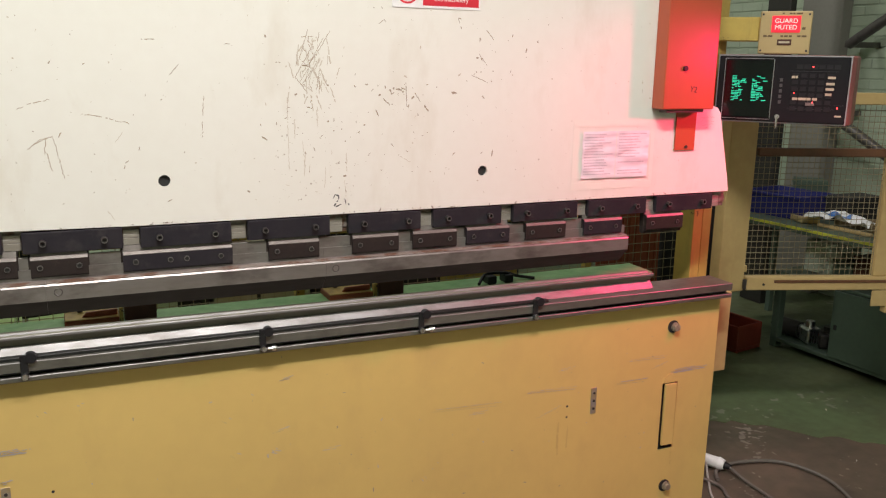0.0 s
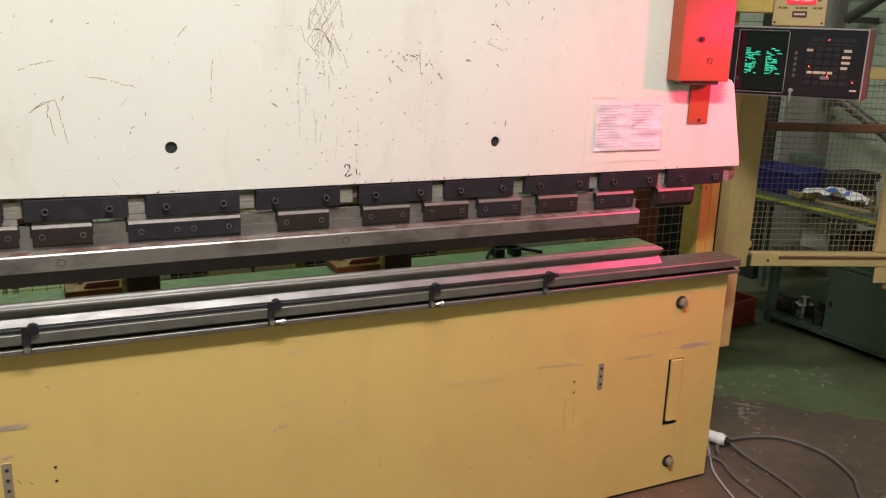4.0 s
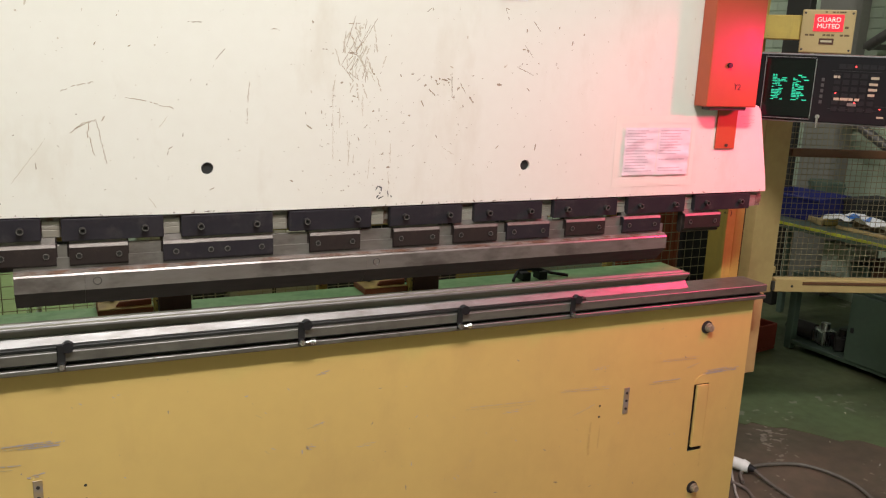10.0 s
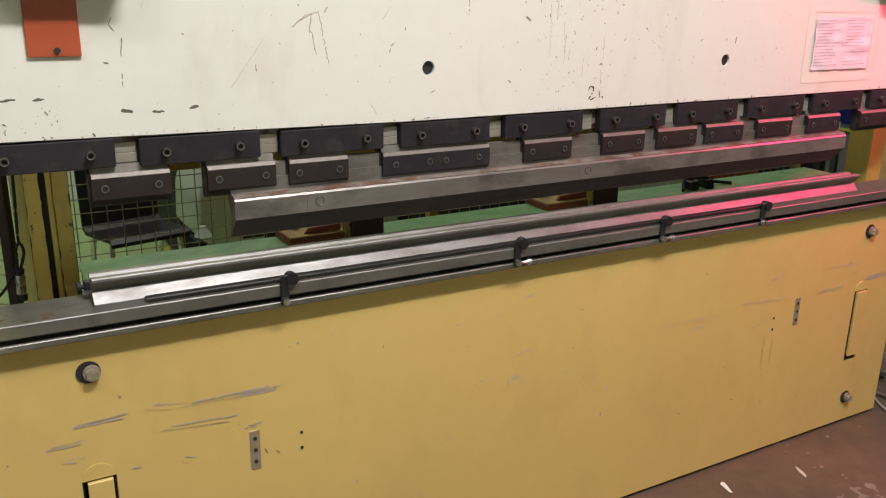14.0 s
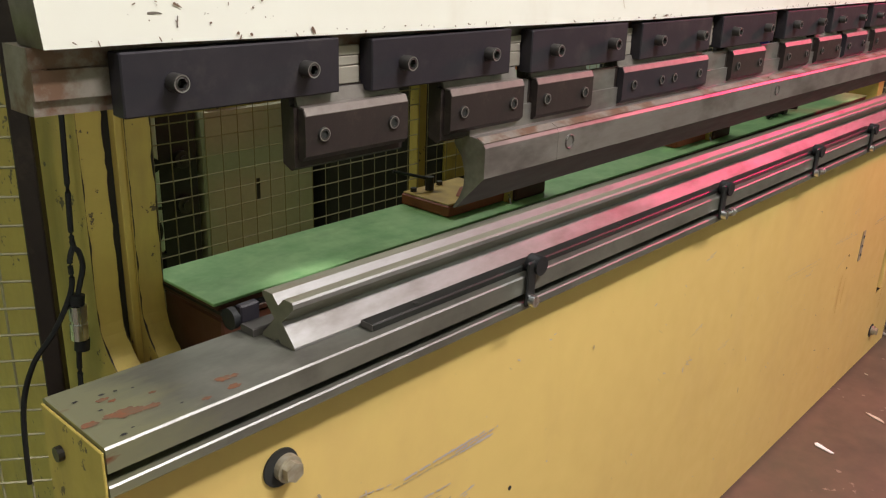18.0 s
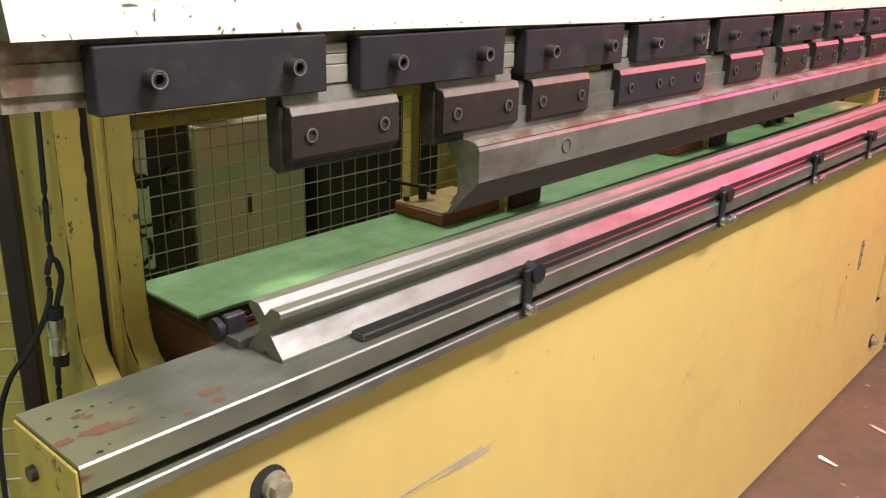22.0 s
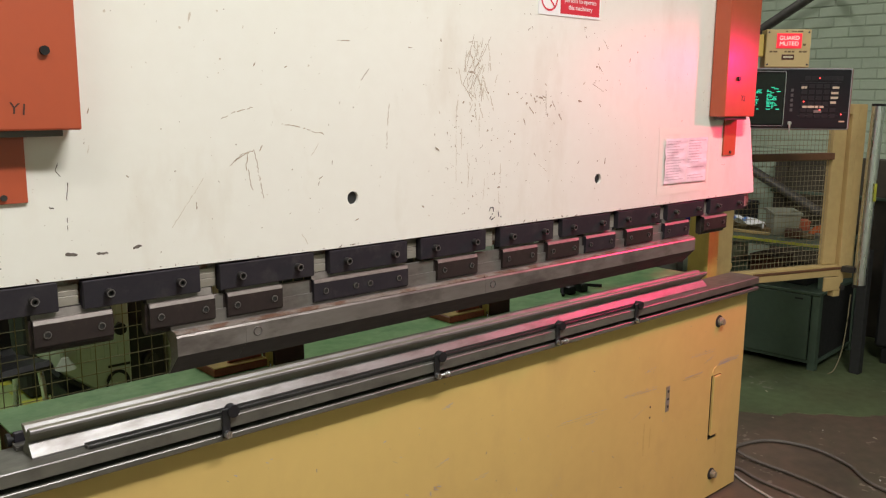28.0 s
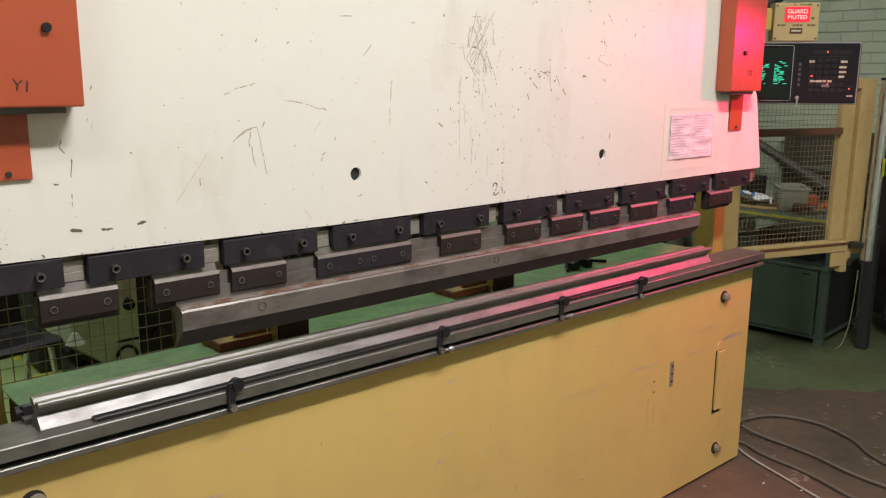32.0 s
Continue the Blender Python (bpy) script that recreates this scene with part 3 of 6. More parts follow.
for v in bm.verts:
    v.co.z += RZ + view_lift(v.co.x)
part("tool_rail", bm, RUSTYSTEEL, press, "worn steel tool-holding rail")

SHIM = mat("worn_bright_shim", (0.40, 0.37, 0.33), 0.42, 0.35, second=(0.26, 0.22, 0.18), grain=70, patch=18, amount=1.0, bump=0.08, stretch=(0.3, 1, 1), rugged=0.68)
UPPER = [(0.084, 0.334), (0.382, 0.634), (0.681, 0.932), (0.978, 1.228), (1.275, 1.524), (1.583, 1.824), (1.867, 2.115), (2.160, 2.413), (2.458, 2.706), (2.750, 3.010)]
for i, (x0, x1) in enumerate(UPPER):
    zc = 1.2715 + RZ + view_lift((x0 + x1) / 2)
    bm = bmesh.new()
    box(bm, x0, x1, -0.0005, 0.0215, zc - 0.029, zc + 0.029, 0.0015)
    c = part("ram_clamp", bm, BLACKOX, press, "blackened steel clamp plate with two cap screws")
    w = x1 - x0
    for k in (0.20, 0.81):
        socket_screw("cap_screw", (x0 + k * w, -0.0005, zc), 0.0088, 0.015, c)
    bm = bmesh.new()
    for z0, z1, y0 in ((-0.0245, -0.0052, 0.0165), (-0.0044, 0.0062, 0.0172), (0.0070, 0.0175, 0.0165)):
        box(bm, x1 + 0.002, x1 + 0.044, y0, 0.0222, zc + z0, zc + z1, 0.001)
    part("shim", bm, SHIM, c, "stacked bright shims")

LOWER = [(0.283, 0.438), (0.515, 0.666), (0.697, 0.840), (0.929, 1.228), (1.335, 1.489), (1.595, 1.748), (1.797, 1.951), (1.987, 2.146), (2.210, 2.367), (2.443, 2.602), (2.710, 2.876)]
for i, (x0, x1) in enumerate(LOWER):
    h = tagged(empty("tool_clamp", ((x0 + x1) / 2, 0, 1.174 + RZ + 0.8 * view_lift((x0 + x1) / 2))), "browned steel tool clamp with cap screws under the ram", "tool clamp", "tool clamps")
    w = (x1 - x0) / 2
    bm = bmesh.new()
    prism(bm, [(0.010, -0.006), (0.016, -0.010), (0.030, -0.004), (0.032, 0.082), (0.021, 0.082), (0.017, 0.074), (0.017, 0.061), (0.010, 0.060)], -w - 0.005, w + 0.003)
    part("holder", bm, BROWNOX, h)
    bm = bmesh.new()
    prism(bm, [(0.003, 0.002), (-0.003, 0.008), (-0.003, 0.051), (0.001, 0.0585), (0.0095, 0.0585), (0.0095, 0.002)], -w, w)
    p = part("clamp_jaw", bm, BLACKOX if i in (3, 7, 9) else BROWNOX, h)
    bm = bmesh.new()
    prism(bm, [(-0.0035, 0.0520), (0.0005, 0.0600), (0.0105, 0.0606), (0.0150, 0.0750), (0.0165, 0.0750), (0.0165, 0.0590), (0.0012, 0.0590), (-0.0032, 0.0512)], -w + 0.001, w - 0.001)
    part("ledge", bm, LEDGE, h, "bare worn upper ledge")
    ks = (-0.68, 0.68) if w < 0.1 else (-0.78, -0.16, 0.14, 0.78)
    for k in ks:
        socket_screw("cap_screw", (k * w, -0.003, 0.030), 0.0080, 0.003, p)

# punch in sections
PUNCH = [(0.564, 0.7295), (0.730, 1.504), (1.5045, 2.621)]
prof = [(-0.006, 1.169), (-0.018, 1.164), (-0.022, 1.158), (-0.022, 1.117), (0.026, 1.067), (0.031, 1.066), (0.020, 1.083), (0.013, 1.100), (0.012, 1.120), (0.018, 1.140), (0.032, 1.157), (0.032, 1.169),
        (0.020, 1.170), (0.020, 1.20), (0.006, 1.20), (0.006, 1.170)]
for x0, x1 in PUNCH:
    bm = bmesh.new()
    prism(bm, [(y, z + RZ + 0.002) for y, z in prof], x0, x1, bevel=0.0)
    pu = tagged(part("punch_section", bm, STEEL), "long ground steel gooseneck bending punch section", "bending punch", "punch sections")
    pu.data.materials.append(DIMSTEEL)
    # Downward and rear faces get darker steel, their shade put into the colour.
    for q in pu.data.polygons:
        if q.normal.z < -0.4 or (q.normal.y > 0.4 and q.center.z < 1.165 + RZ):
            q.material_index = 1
    bm = bmesh.new()
    prism(bm, [(-0.0195, 1.1655 + RZ), (-0.0065, 1.1712 + RZ), (-0.0065, 1.1720 + RZ), (-0.0200, 1.1665 + RZ)], x0 + 0.0005, x1 - 0.0005)
    part("worn_edge", bm, RUSTYSTEEL, pu, "rust-bitten upper edge")
    if x0 > 0.6:
        bm = bmesh.new()
        cx = x0 + 0.030
        tube(bm, [(cx + 0.010 * math.cos(a), -0.0225, 1.142 + RZ + 0.010 * math.sin(a)) for a in [k * math.tau / 20 for k in range(20)]] + [(cx + 0.010, -0.0225, 1.142 + RZ)], 0.0016, 6)
        part("stamp_ring", bm, DARKSTEEL, pu)
bm = bmesh.new()
box(bm, 0.60, 2.60, 0.0105, 0.0195, 1.201 + RZ, 1.235 + RZ, 0.001)
tagged(part("tool_tang", bm, STEEL), "grey steel tang strip above the punch", "punch tang")

# die block with notches on four sides
DULLTOP = mat("dull_olive_die_steel", (0.235, 0.225, 0.165), 0.42, 0.35, second=(0.13, 0.12, 0.095), grain=60, patch=9, amount=1.0, bump=0.05, stretch=(0.25, 1, 1), stain=(0.16, 0.085, 0.05), stain_at=(22, 0.58, 0.74, 0.6), stain_stretch=(0.5, 1, 1), rugged=0.68)
dp = [(0.001, 0.9485), (0.001, 0.952), (0.0235, 0.9775), (0.002, 1.000), (0.002, 1.0055), (0.0045, 1.008), (0.0185, 1.008), (0.0295, 0.997), (0.0405, 1.008), (0.0565, 1.008), (0.059, 1.0055), (0.059, 1.001), (0.038, 0.9775),
      (0.062, 0.952), (0.062, 0.9485), (0.037, 0.9485), (0.0315, 0.954), (0.026, 0.9485)]
bm = bmesh.new()
prism(bm, dp, 0.2635, 2.765)
die = level(part("die_block", bm, BRIGHT))
die.data.materials.append(DULLTOP)
# Top flats, ends and upper undercut faces take the duller olive steel.
for q in die.data.polygons:
    if q.normal.z > 0.9 or abs(q.normal.x) > 0.9 or (q.normal.z < -0.3 and q.center.z > 0.96):
        q.material_index = 1
tagged(die, "long bright steel four-way V die on the bed", "bending die")
bm = bmesh.new()
prism(bm, [(0.0635, 0.9485), (0.0885, 0.9485), (0.0885, 0.957), (0.0870, 0.9585), (0.0650, 0.9585), (0.0635, 0.957)], 0.251, 2.75)
tagged(level(part("die_rail", bm, DARKSTEEL)), "narrow steel rail behind the die", "die rail")
st = tagged(empty("die_stop", (0.257, 0.0955, 0.9485)), "small black steel die stop with a knob", "die stop")
boxpart("block", (0.0, 0.028, 0.0, 0.012, 0.0, 0.028), BLACKOX, st, 0.002)
bm = bmesh.new()
rod(bm, (0.0, 0.006, 0.014), (-0.006, 0.006, 0.014), 0.005, 10)
rod(bm, (-0.006, 0.006, 0.014), (-0.014, 0.006, 0.014), 0.014, 16)
part("knob", bm, RUBBER, st, soft=True)

# black gauge strip and stops on the front edge
GAUGEBLACK = mat("oily_black_steel", (0.012, 0.013, 0.012), 0.38, 0.05, spec=0.35, second=(0.028, 0.028, 0.026), grain=60, patch=10, amount=1.0, bump=0.05, stretch=(0.3, 1, 1))
bm = bmesh.new()
prism(bm, [(-0.0225, 0.949), (-0.0225, 0.956), (-0.0205, 0.958), (-0.0025, 0.958), (-0.0010, 0.956), (-0.0010, 0.949)], 0.3655, 2.30)
gs = tagged(level(part("gauge_strip", bm, GAUGEBLACK)), "long black steel gauge strip lying on the bed", "gauge strip")
boxpart("end_cap", (0.3635, 0.3654, -0.0222, -0.0013, 0.9492, 0.9577), DARKSTEEL, gs, 0.0005, "bare cut end")
for sx in (0.45, 0.95, 1.55, 2.05):
    bm = bmesh.new()
    rod(bm, (sx, -0.0115, 0.958), (sx, -0.0115, 0.9592), 0.0045, 10)
    level(part("screw", bm, BLACKSCREW, gs))
for sx, extra in ((0.662, 0), (1.301, 1), (1.814, 1), (2.238, 0)):
    s = tagged(empty("gauge_stop", (sx, -0.037, 0.948 + view_tilt(sx))), "small black gauge stop clamped to the bed edge", "gauge stop", "gauge stops")
    boxpart("strap", (-0.010, 0.010, -0.006, -0.0005, -0.048, 0.022), BLACK, s, 0.002)
    bm = bmesh.new()
    rod(bm, (0.017, 0.012, 0.012), (0.017, -0.010, 0.012), 0.0145, 18)
    part("knob", bm, RUBBER, s, soft=True)
    bm = bmesh.new()
    rod(bm, (0, -0.006, -0.038), (0, -0.016, -0.038), 0.0085, 12)
    part("bolt", bm, ALU, s, "bright steel bolt", soft=True)
    if extra:
        bm = bmesh.new()
        rod(bm, (0.014, -0.006, -0.040), (0.030, -0.010, -0.039), 0.0040, 10)
        for k in range(3):
            rod(bm, (0.026 + k * 0.005, -0.009 - k * 0.0012, -0.039 + k * 0.0004), (0.030 + k * 0.005, -0.010 - k * 0.0012, -0.0387 + k * 0.0004), (0.0078, 0.0088, 0.0070)[k], 12)
        part("thumb_screw", bm, ALU, s, "bright thumb screw", soft=True)

# orange scale covers and strips
BROWNINK = mat("faded_marker", (0.06, 0.022, 0.018), 0.5, bump=0)
for tag, x0, x1, z0, y0 in (("Y1", 0.13, 0.379, 1.597, -0.066), ("Y2", 2.695, 2.918, 1.602, -0.066)):
    b = tagged(empty("scale_cover", ((x0 + x1) / 2, 0, z0)), "orange painted sheet-metal cover box on the ram", "cover box", "scale covers")
    w = (x1 - x0) / 2
    boxpart("cover", (-w, w, y0, -0.003, 0.0, 1.0), ORANGE, b, 0.004, seg=2)
    boxpart("lip", (-w + 0.03, w - 0.03, -0.05, -0.01, -0.012, 0.0), DARKSTEEL, b, 0.001)
    bm = bmesh.new()
    kx, kz = (0.32 - (x0 + x1) / 2, 1.740 - z0) if tag == "Y1" else (2.777 - (x0 + x1) / 2, 1.742 - z0)
    rod(bm, (kx, y0, kz), (kx, y0 - 0.008, kz), 0.0085, 14)
    part("lock_screw", bm, BLACK, b, soft=True)
    text_part("hand_lettering", tag, 0.029, Matrix.Translation((kx + (-0.05 if tag == "Y1" else 0.045), y0 - 0.0006, kz - (0.105 if tag == "Y1" else 0.072))) @ FACE @ Matrix.Rotation(-0.12, 4, "Z"), BROWNINK, b)
for x0, x1, z0 in ((0.197, 0.291, 1.474 + RZ), (2.808, 2.897, 1.466 + RZ)):
    p = tagged(boxpart("scale_strip", (x0, x1, -0.007, -0.0005, z0, z0 + 0.17), ORANGE, None, 0.001), "flat orange plate screwed to the ram", "cover plate", "scale strips")
    for zz in (0.012, 0.14):
        bm = bmesh.new()
        rod(bm, (x0 + (x1 - x0) * 0.55, -0.007, z0 + zz), (x0 + (x1 - x0) * 0.55, -0.011, z0 + zz), 0.006, 10)
        part("screw", bm, BLACKSCREW, p)

# ---- back gauge beam behind the bed ----
g = tagged(empty("back_gauge", (0, 0, 0)), "green-topped back gauge beam with finger stops behind the die", "back gauge")
boxpart("top_plate", (0.27, 2.90, 0.176, 0.33, 0.9455, 0.950), GREENTOP, g, 0.001, "green painted top plate")
boxpart("beam", (0.285, 2.88, 0.182, 0.325, 0.70, 0.9195), BROWN, g, 0.003, "dark red-brown beam")
for k, z in enumerate((0.920, 0.9285, 0.937)):
    boxpart("spacer_plate", (0.276 + 0.005 * (2 - k), 2.894, 0.178, 0.328, z, z + 0.0078), (BROWN, DARK, BROWN)[k], g, 0.0015)
STOPTOP = mat("worn_yellow_top", (0.60, 0.43, 0.10), 0.5, second=(0.36, 0.22, 0.07), grain=40, patch=25, amount=1.1, bump=0.06)
for bx in (0.765, 1.585):
    f = tagged(empty("finger_stop", (bx, 0.215, 0.951)), "red-brown and yellow finger stop standing on the gauge beam", "finger stop", "finger stops")
    boxpart("base_block", (0.0, 0.155, 0.0, 0.115, 0.0, 0.020), REDOX, f, 0.002)
    boxpart("yellow_top", (0.002, 0.153, 0.002, 0.113, 0.0202, 0.0230), STOPTOP, f, 0.001, "worn yellow painted top")
    bm = bmesh.new()
    prism(bm, [(0.050, 0.0235), (0.150, 0.0235), (0.150, 0.041), (0.062, 0.038)], 0.020, 0.030, "y", 0.001)
    part("angle_block", bm, REDOX, f)
    bm = bmesh.new()
    rod(bm, (0.045, 0.088, 0.023), (0.045, 0.088, 0.048), 0.008, 10)
    rod(bm, (0.045, 0.088, 0.044), (-0.012, 0.125, 0.060), 0.003, 8)
    part("clamp_lever", bm, BLACK, f, "black clamp lever", soft=True)
    for sx in (0.016, 0.085):
        bm = bmesh.new()
        rod(bm, (sx, 0.10, 0.023), (sx, 0.10, 0.030), 0.006, 6)
        part("bolt", bm, BLACKSCREW, f)
    boxpart("front_bar", (0.1545, 0.166, -0.012, 0.012, -0.05, 0.052), OLIVE, f, 0.002, "yellow-edged upright bar")
    bm = bmesh.new()
    box(bm, 0.170, 0.262, -0.016, 0.055, -0.0005, 0.062, 0.003)
    box(bm, 0.182, 0.240, -0.002, 0.045, 0.062, 0.082, 0.003)
    part("carriage", bm, BROWN, f, "dark oily carriage block")
    bm = bmesh.new()
    tube(bm, smooth_path([(0.160, -0.008, 0.010), (0.150, -0.022, -0.006), (0.158, -0.028, -0.022)]), 0.0018)
    part("loose_pin", bm, ALU, f, soft=True)
h = tagged(empty("cable_drag", (2.15, 0.22, 0.951)), "coiled black hose lying on the gauge beam", "hose")
bm = bmesh.new()
tube(bm, smooth_path([(0, 0, 0.006), (0.05, 0.04, 0.03), (0.12, 0.02, 0.035), (0.18, 0.05, 0.012), (0.24, 0.01, 0.006)]), 0.006)
part("hose_run", bm, RUBBER, h, soft=True)
for hx in (0.04, 0.11):
    boxpart("hose_clip", (hx, hx + 0.035, 0.0, 0.05, 0.0, 0.03), BLACK, h, 0.003)


# ---- rear mesh fence ----
def mesh_panel(bm, a, b, z0, z1, cell, r):
    a, b = Vector(a), Vector(b)
    d = b - a
    n = int(d.length / cell)
    u = d.normalized()
    side = Vector((-u.y, u.x)) * r
    for k in range(n + 1):
        p = a + d * k / n
        rod(bm, (p.x, p.y, z0), (p.x, p.y, z1), r, 4)
    m = int((z1 - z0) / cell)
    for k in range(m + 1):
        z = z0 + (z1 - z0) * k / m
        rod(bm, (a.x + side.x * 2, a.y + side.y * 2, z), (b.x + side.x * 2, b.y + side.y * 2, z), r, 4)


f = tagged(empty("rear_fence"), "yellow framed wire mesh guard fence behind the machine", "mesh fence")
POSTS = (0.24, 1.74, 3.3, 4.02)
for a, b in zip(POSTS, POSTS[1:]):
    bm = bmesh.new()
    mesh_panel(bm, (a + 0.02, 1.2), (b - 0.02, 1.2), 0.05, 2.1, 0.05, 0.0018)
    part("wire_mesh", bm, WIREY, f)
for x in POSTS:
    boxpart("post", (x - 0.02, x + 0.02, 1.205, 1.245, 0.0, 2.12), OLIVE, f, 0.002)
boxpart("bottom_rail", (0.262, 4.0, 1.207, 1.24, 0.004, 0.05), OLIVE, f, 0.002)
boxpart("middle_rail", (0.622, 3.278, 1.207, 1.245, 0.968, 1.004), OLIVE, f, 0.003)
boxpart("rail_flange", (0.622, 3.278, 1.2055, 1.275, 1.0045, 1.010), OLIVE, f, 0.001)

# mesh side guard hinged on the left side frame, standing open
gd = tagged(empty("side_guard", (0.130, 0.345, 0), 143), "dark-edged wire mesh side guard standing open beside the frame", "mesh guard")
boxpart("edge_bar", (-0.012, 0.012, -0.012, 0.012, 0.56, 2.3), BROWNOX, gd, 0.002, "dark angle bar")
boxpart("outer_bar", (0.93, 0.955, -0.012, 0.012, 0.56, 2.3), OLIVE, gd, 0.002)
boxpart("foot_bar", (-0.012, 0.955, -0.03, 0.03, 0.475, 0.5595), OLIVE, gd, 0.004, "yellow box rail under the mesh")
for bx in (0.10, 0.55):
    bm = bmesh.new()
    rod(bm, (bx, 0.03, 0.515), (bx, 0.038, 0.515), 0.009, 6)
    part("bolt", bm, BLACKSCREW, gd)
boxpart("leg", (0.931, 0.954, -0.011, 0.011, 0.0, 0.4745), OLIVE, gd, 0.002)
boxpart("leg", (-0.011, 0.011, -0.011, 0.011, 0.0, 0.4745), BROWNOX, gd, 0.002)
bm = bmesh.new()
mesh_panel(bm, (0.0125, 0.0), (0.9295, 0.0), 0.562, 2.28, 0.037, 0.0018)
part("wire_mesh", bm, WIREY, gd)

# ---- behind the fence ----
# Pale cabinet colour lowered to include the shade it stands in.
CABGREY = mat("shade_greyed_cabinet_paint", (0.45, 0.44, 0.32), 0.5, second=(0.33, 0.33, 0.23), patch=4, amount=0.9, bump=0.04)
pc = tagged(empty("pale_cabinet", (1.481, 2.15, 0.003)), "grey-green steel cabinet behind the fence", "cabinet")
boxpart("carcass", (0.02, 0.565, 0.012, 0.6, 0.0, 0.754), CABGREY, pc, 0.005)
boxpart("door", (0.025, 0.56, 0.0, 0.011, 0.02, 0.748), CABGREY, pc, 0.003)
boxpart("door_slot", (0.255, 0.275, -0.001, 0.0, 0.355, 0.445), DARK, pc, 0)
# Black block painting the shadow gap beside the cabinet.
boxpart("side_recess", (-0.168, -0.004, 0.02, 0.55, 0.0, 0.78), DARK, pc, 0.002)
for kz in (0.40, 0.58):
    bm = bmesh.new()
    rod(bm, (-0.08, 0.019, kz), (-0.08, -0.01, kz), 0.035, 16)
    rod(bm, (-0.08, -0.01, kz), (-0.08, -0.02, kz), 0.018, 14)
    part("handwheel_boss", bm, BLACKSCREW, pc, soft=True)
# Near-black mass added where the background is simply dark.
dm = tagged(empty("dark_fill_block", (2.09, 2.1, 0.003)), "near-black block filling the dark background, with a yellow panel", "machine")
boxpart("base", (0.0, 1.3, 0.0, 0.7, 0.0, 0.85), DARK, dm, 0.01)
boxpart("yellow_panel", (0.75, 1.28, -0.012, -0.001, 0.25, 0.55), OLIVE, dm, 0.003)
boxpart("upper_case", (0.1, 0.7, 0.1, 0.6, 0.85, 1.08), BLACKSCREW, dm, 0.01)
# Added backdrop; its black stands in for the unlit depth of the hall.
hs = tagged(empty("dark_backdrop", (1.1, 3.1, 0.003)), "tall near-black block added to darken the background behind the fence", "machine")
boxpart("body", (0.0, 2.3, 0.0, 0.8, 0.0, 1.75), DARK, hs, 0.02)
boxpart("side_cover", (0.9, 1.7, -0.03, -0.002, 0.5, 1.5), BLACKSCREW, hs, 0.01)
for cx, cr in ((1.58, 0.15), (1.76, 0.10)):
    bm = bmesh.new()
    bmesh.ops.create_icosphere(bm, subdivisions=3, radius=cr, matrix=Matrix.Translation((cx, 2.30, 0.758 + cr * 0.35)))
    for v in bm.verts:
        v.co.z = max(0.758, 0.758 + (v.co.z - 0.758) * 0.75)
        v.co.x = cx + (v.co.x - cx) * 1.35
        v.co += 0.35 * cr * noise.noise_vector(v.co * 9)
        v.co.z = max(0.758, v.co.z)
    tagged(part("rag", bm, WHITE, None, soft=True), "crumpled white rag lying on the cabinet", "rag", "rags")
op = tagged(empty("ribbed_screen", (3.45, 1.34, 0.002)), "orange-brown ribbed sheet screen standing behind the fence", "screen")
boxpart("sheet", (0.0, 0.42, 0.0, 0.02, 0.0, 0.95), REDOX, op, 0.003)
for k in range(9):
    boxpart("rib", (0.02 + k * 0.045, 0.032 + k * 0.045, -0.006, 0.0, 0.02, 0.93), REDOX, op, 0.002)
bk = tagged(empty("dark_cabinet", (3.95, 1.42, 0.002)), "black cabinet behind the fence", "cabinet")
boxpart("carcass", (0.0, 0.5, 0.0, 0.5, 0.0, 1.35), DARK, bk, 0.01)
boxpart("door", (0.02, 0.48, -0.008, -0.001, 0.04, 1.31), BLACK, bk, 0.003)

# pale lathe-like machine and chair on the green floor
lm = tagged(empty("pale_machine", (1.045, 2.15, 0.003)), "pale green machine tool with a sloping bed", "machine")
bm = bmesh.new()
prism(bm, [(-0.06, 0.42), (0.16, 0.25), (0.262, 0.22), (0.262, 0.79), (0.0, 0.79), (-0.05, 0.62)], 0.0, 0.5, "y", 0.01)
part("bed", bm, PALEGREEN, lm)
boxpart("head", (0.04, 0.255, 0.02, 0.48, 0.795, 0.93), PALEGREEN, lm, 0.012)
for k in range(4):
    boxpart("rib", (0.012 + k * 0.062, 0.020 + k * 0.062, -0.004, -0.0005, 0.45, 0.775), PALEGREEN, lm, 0.001)
bm = bmesh.new()
prism(bm, [(-0.075, 0.405), (0.16, 0.228), (0.262, 0.20), (0.262, 0.218), (0.16, 0.247), (-0.065, 0.418)], -0.006, 0.3, "y")
part("base_edge", bm, BLACK, lm, "black sloping base edge")
boxpart("seam", (0.15, 0.255, -0.002, -0.0005, 0.40, 0.412), DARK, lm, 0)
# Black base painted as the shadow under the machine's overhang.
boxpart("plinth", (0.02, 0.25, 0.05, 0.45, 0.0, 0.26), DARK, lm, 0.006)
bm = bmesh.new()
rod(bm, (0.21, 0.0, 0.60), (0.20, -0.07, 0.60), 0.014, 12)
rod(bm, (0.19, -0.07, 0.60), (0.187, -0.085, 0.60), 0.028, 14)
part("handwheel", bm, BLACK, lm, soft=True)
bm = bmesh.new()
tube(bm, [(0.19 + 0.05 * math.cos(k * math.tau / 18), -0.01, 0.32 + 0.06 * math.sin(k * math.tau / 18)) for k in range(19)], 0.008)
part("hose_loop", bm, BLACK, lm, soft=True)
bm = bmesh.new()
bmesh.ops.create_cone(bm, cap_ends=True, segments=20, radius1=0.09, radius2=0.03, depth=0.10, matrix=Matrix.Translation((-0.045, -0.02, 0.47)) @ Matrix.Scale(0.5, 4))
part("oil_funnel", bm, PALEGREEN, lm, soft=True)

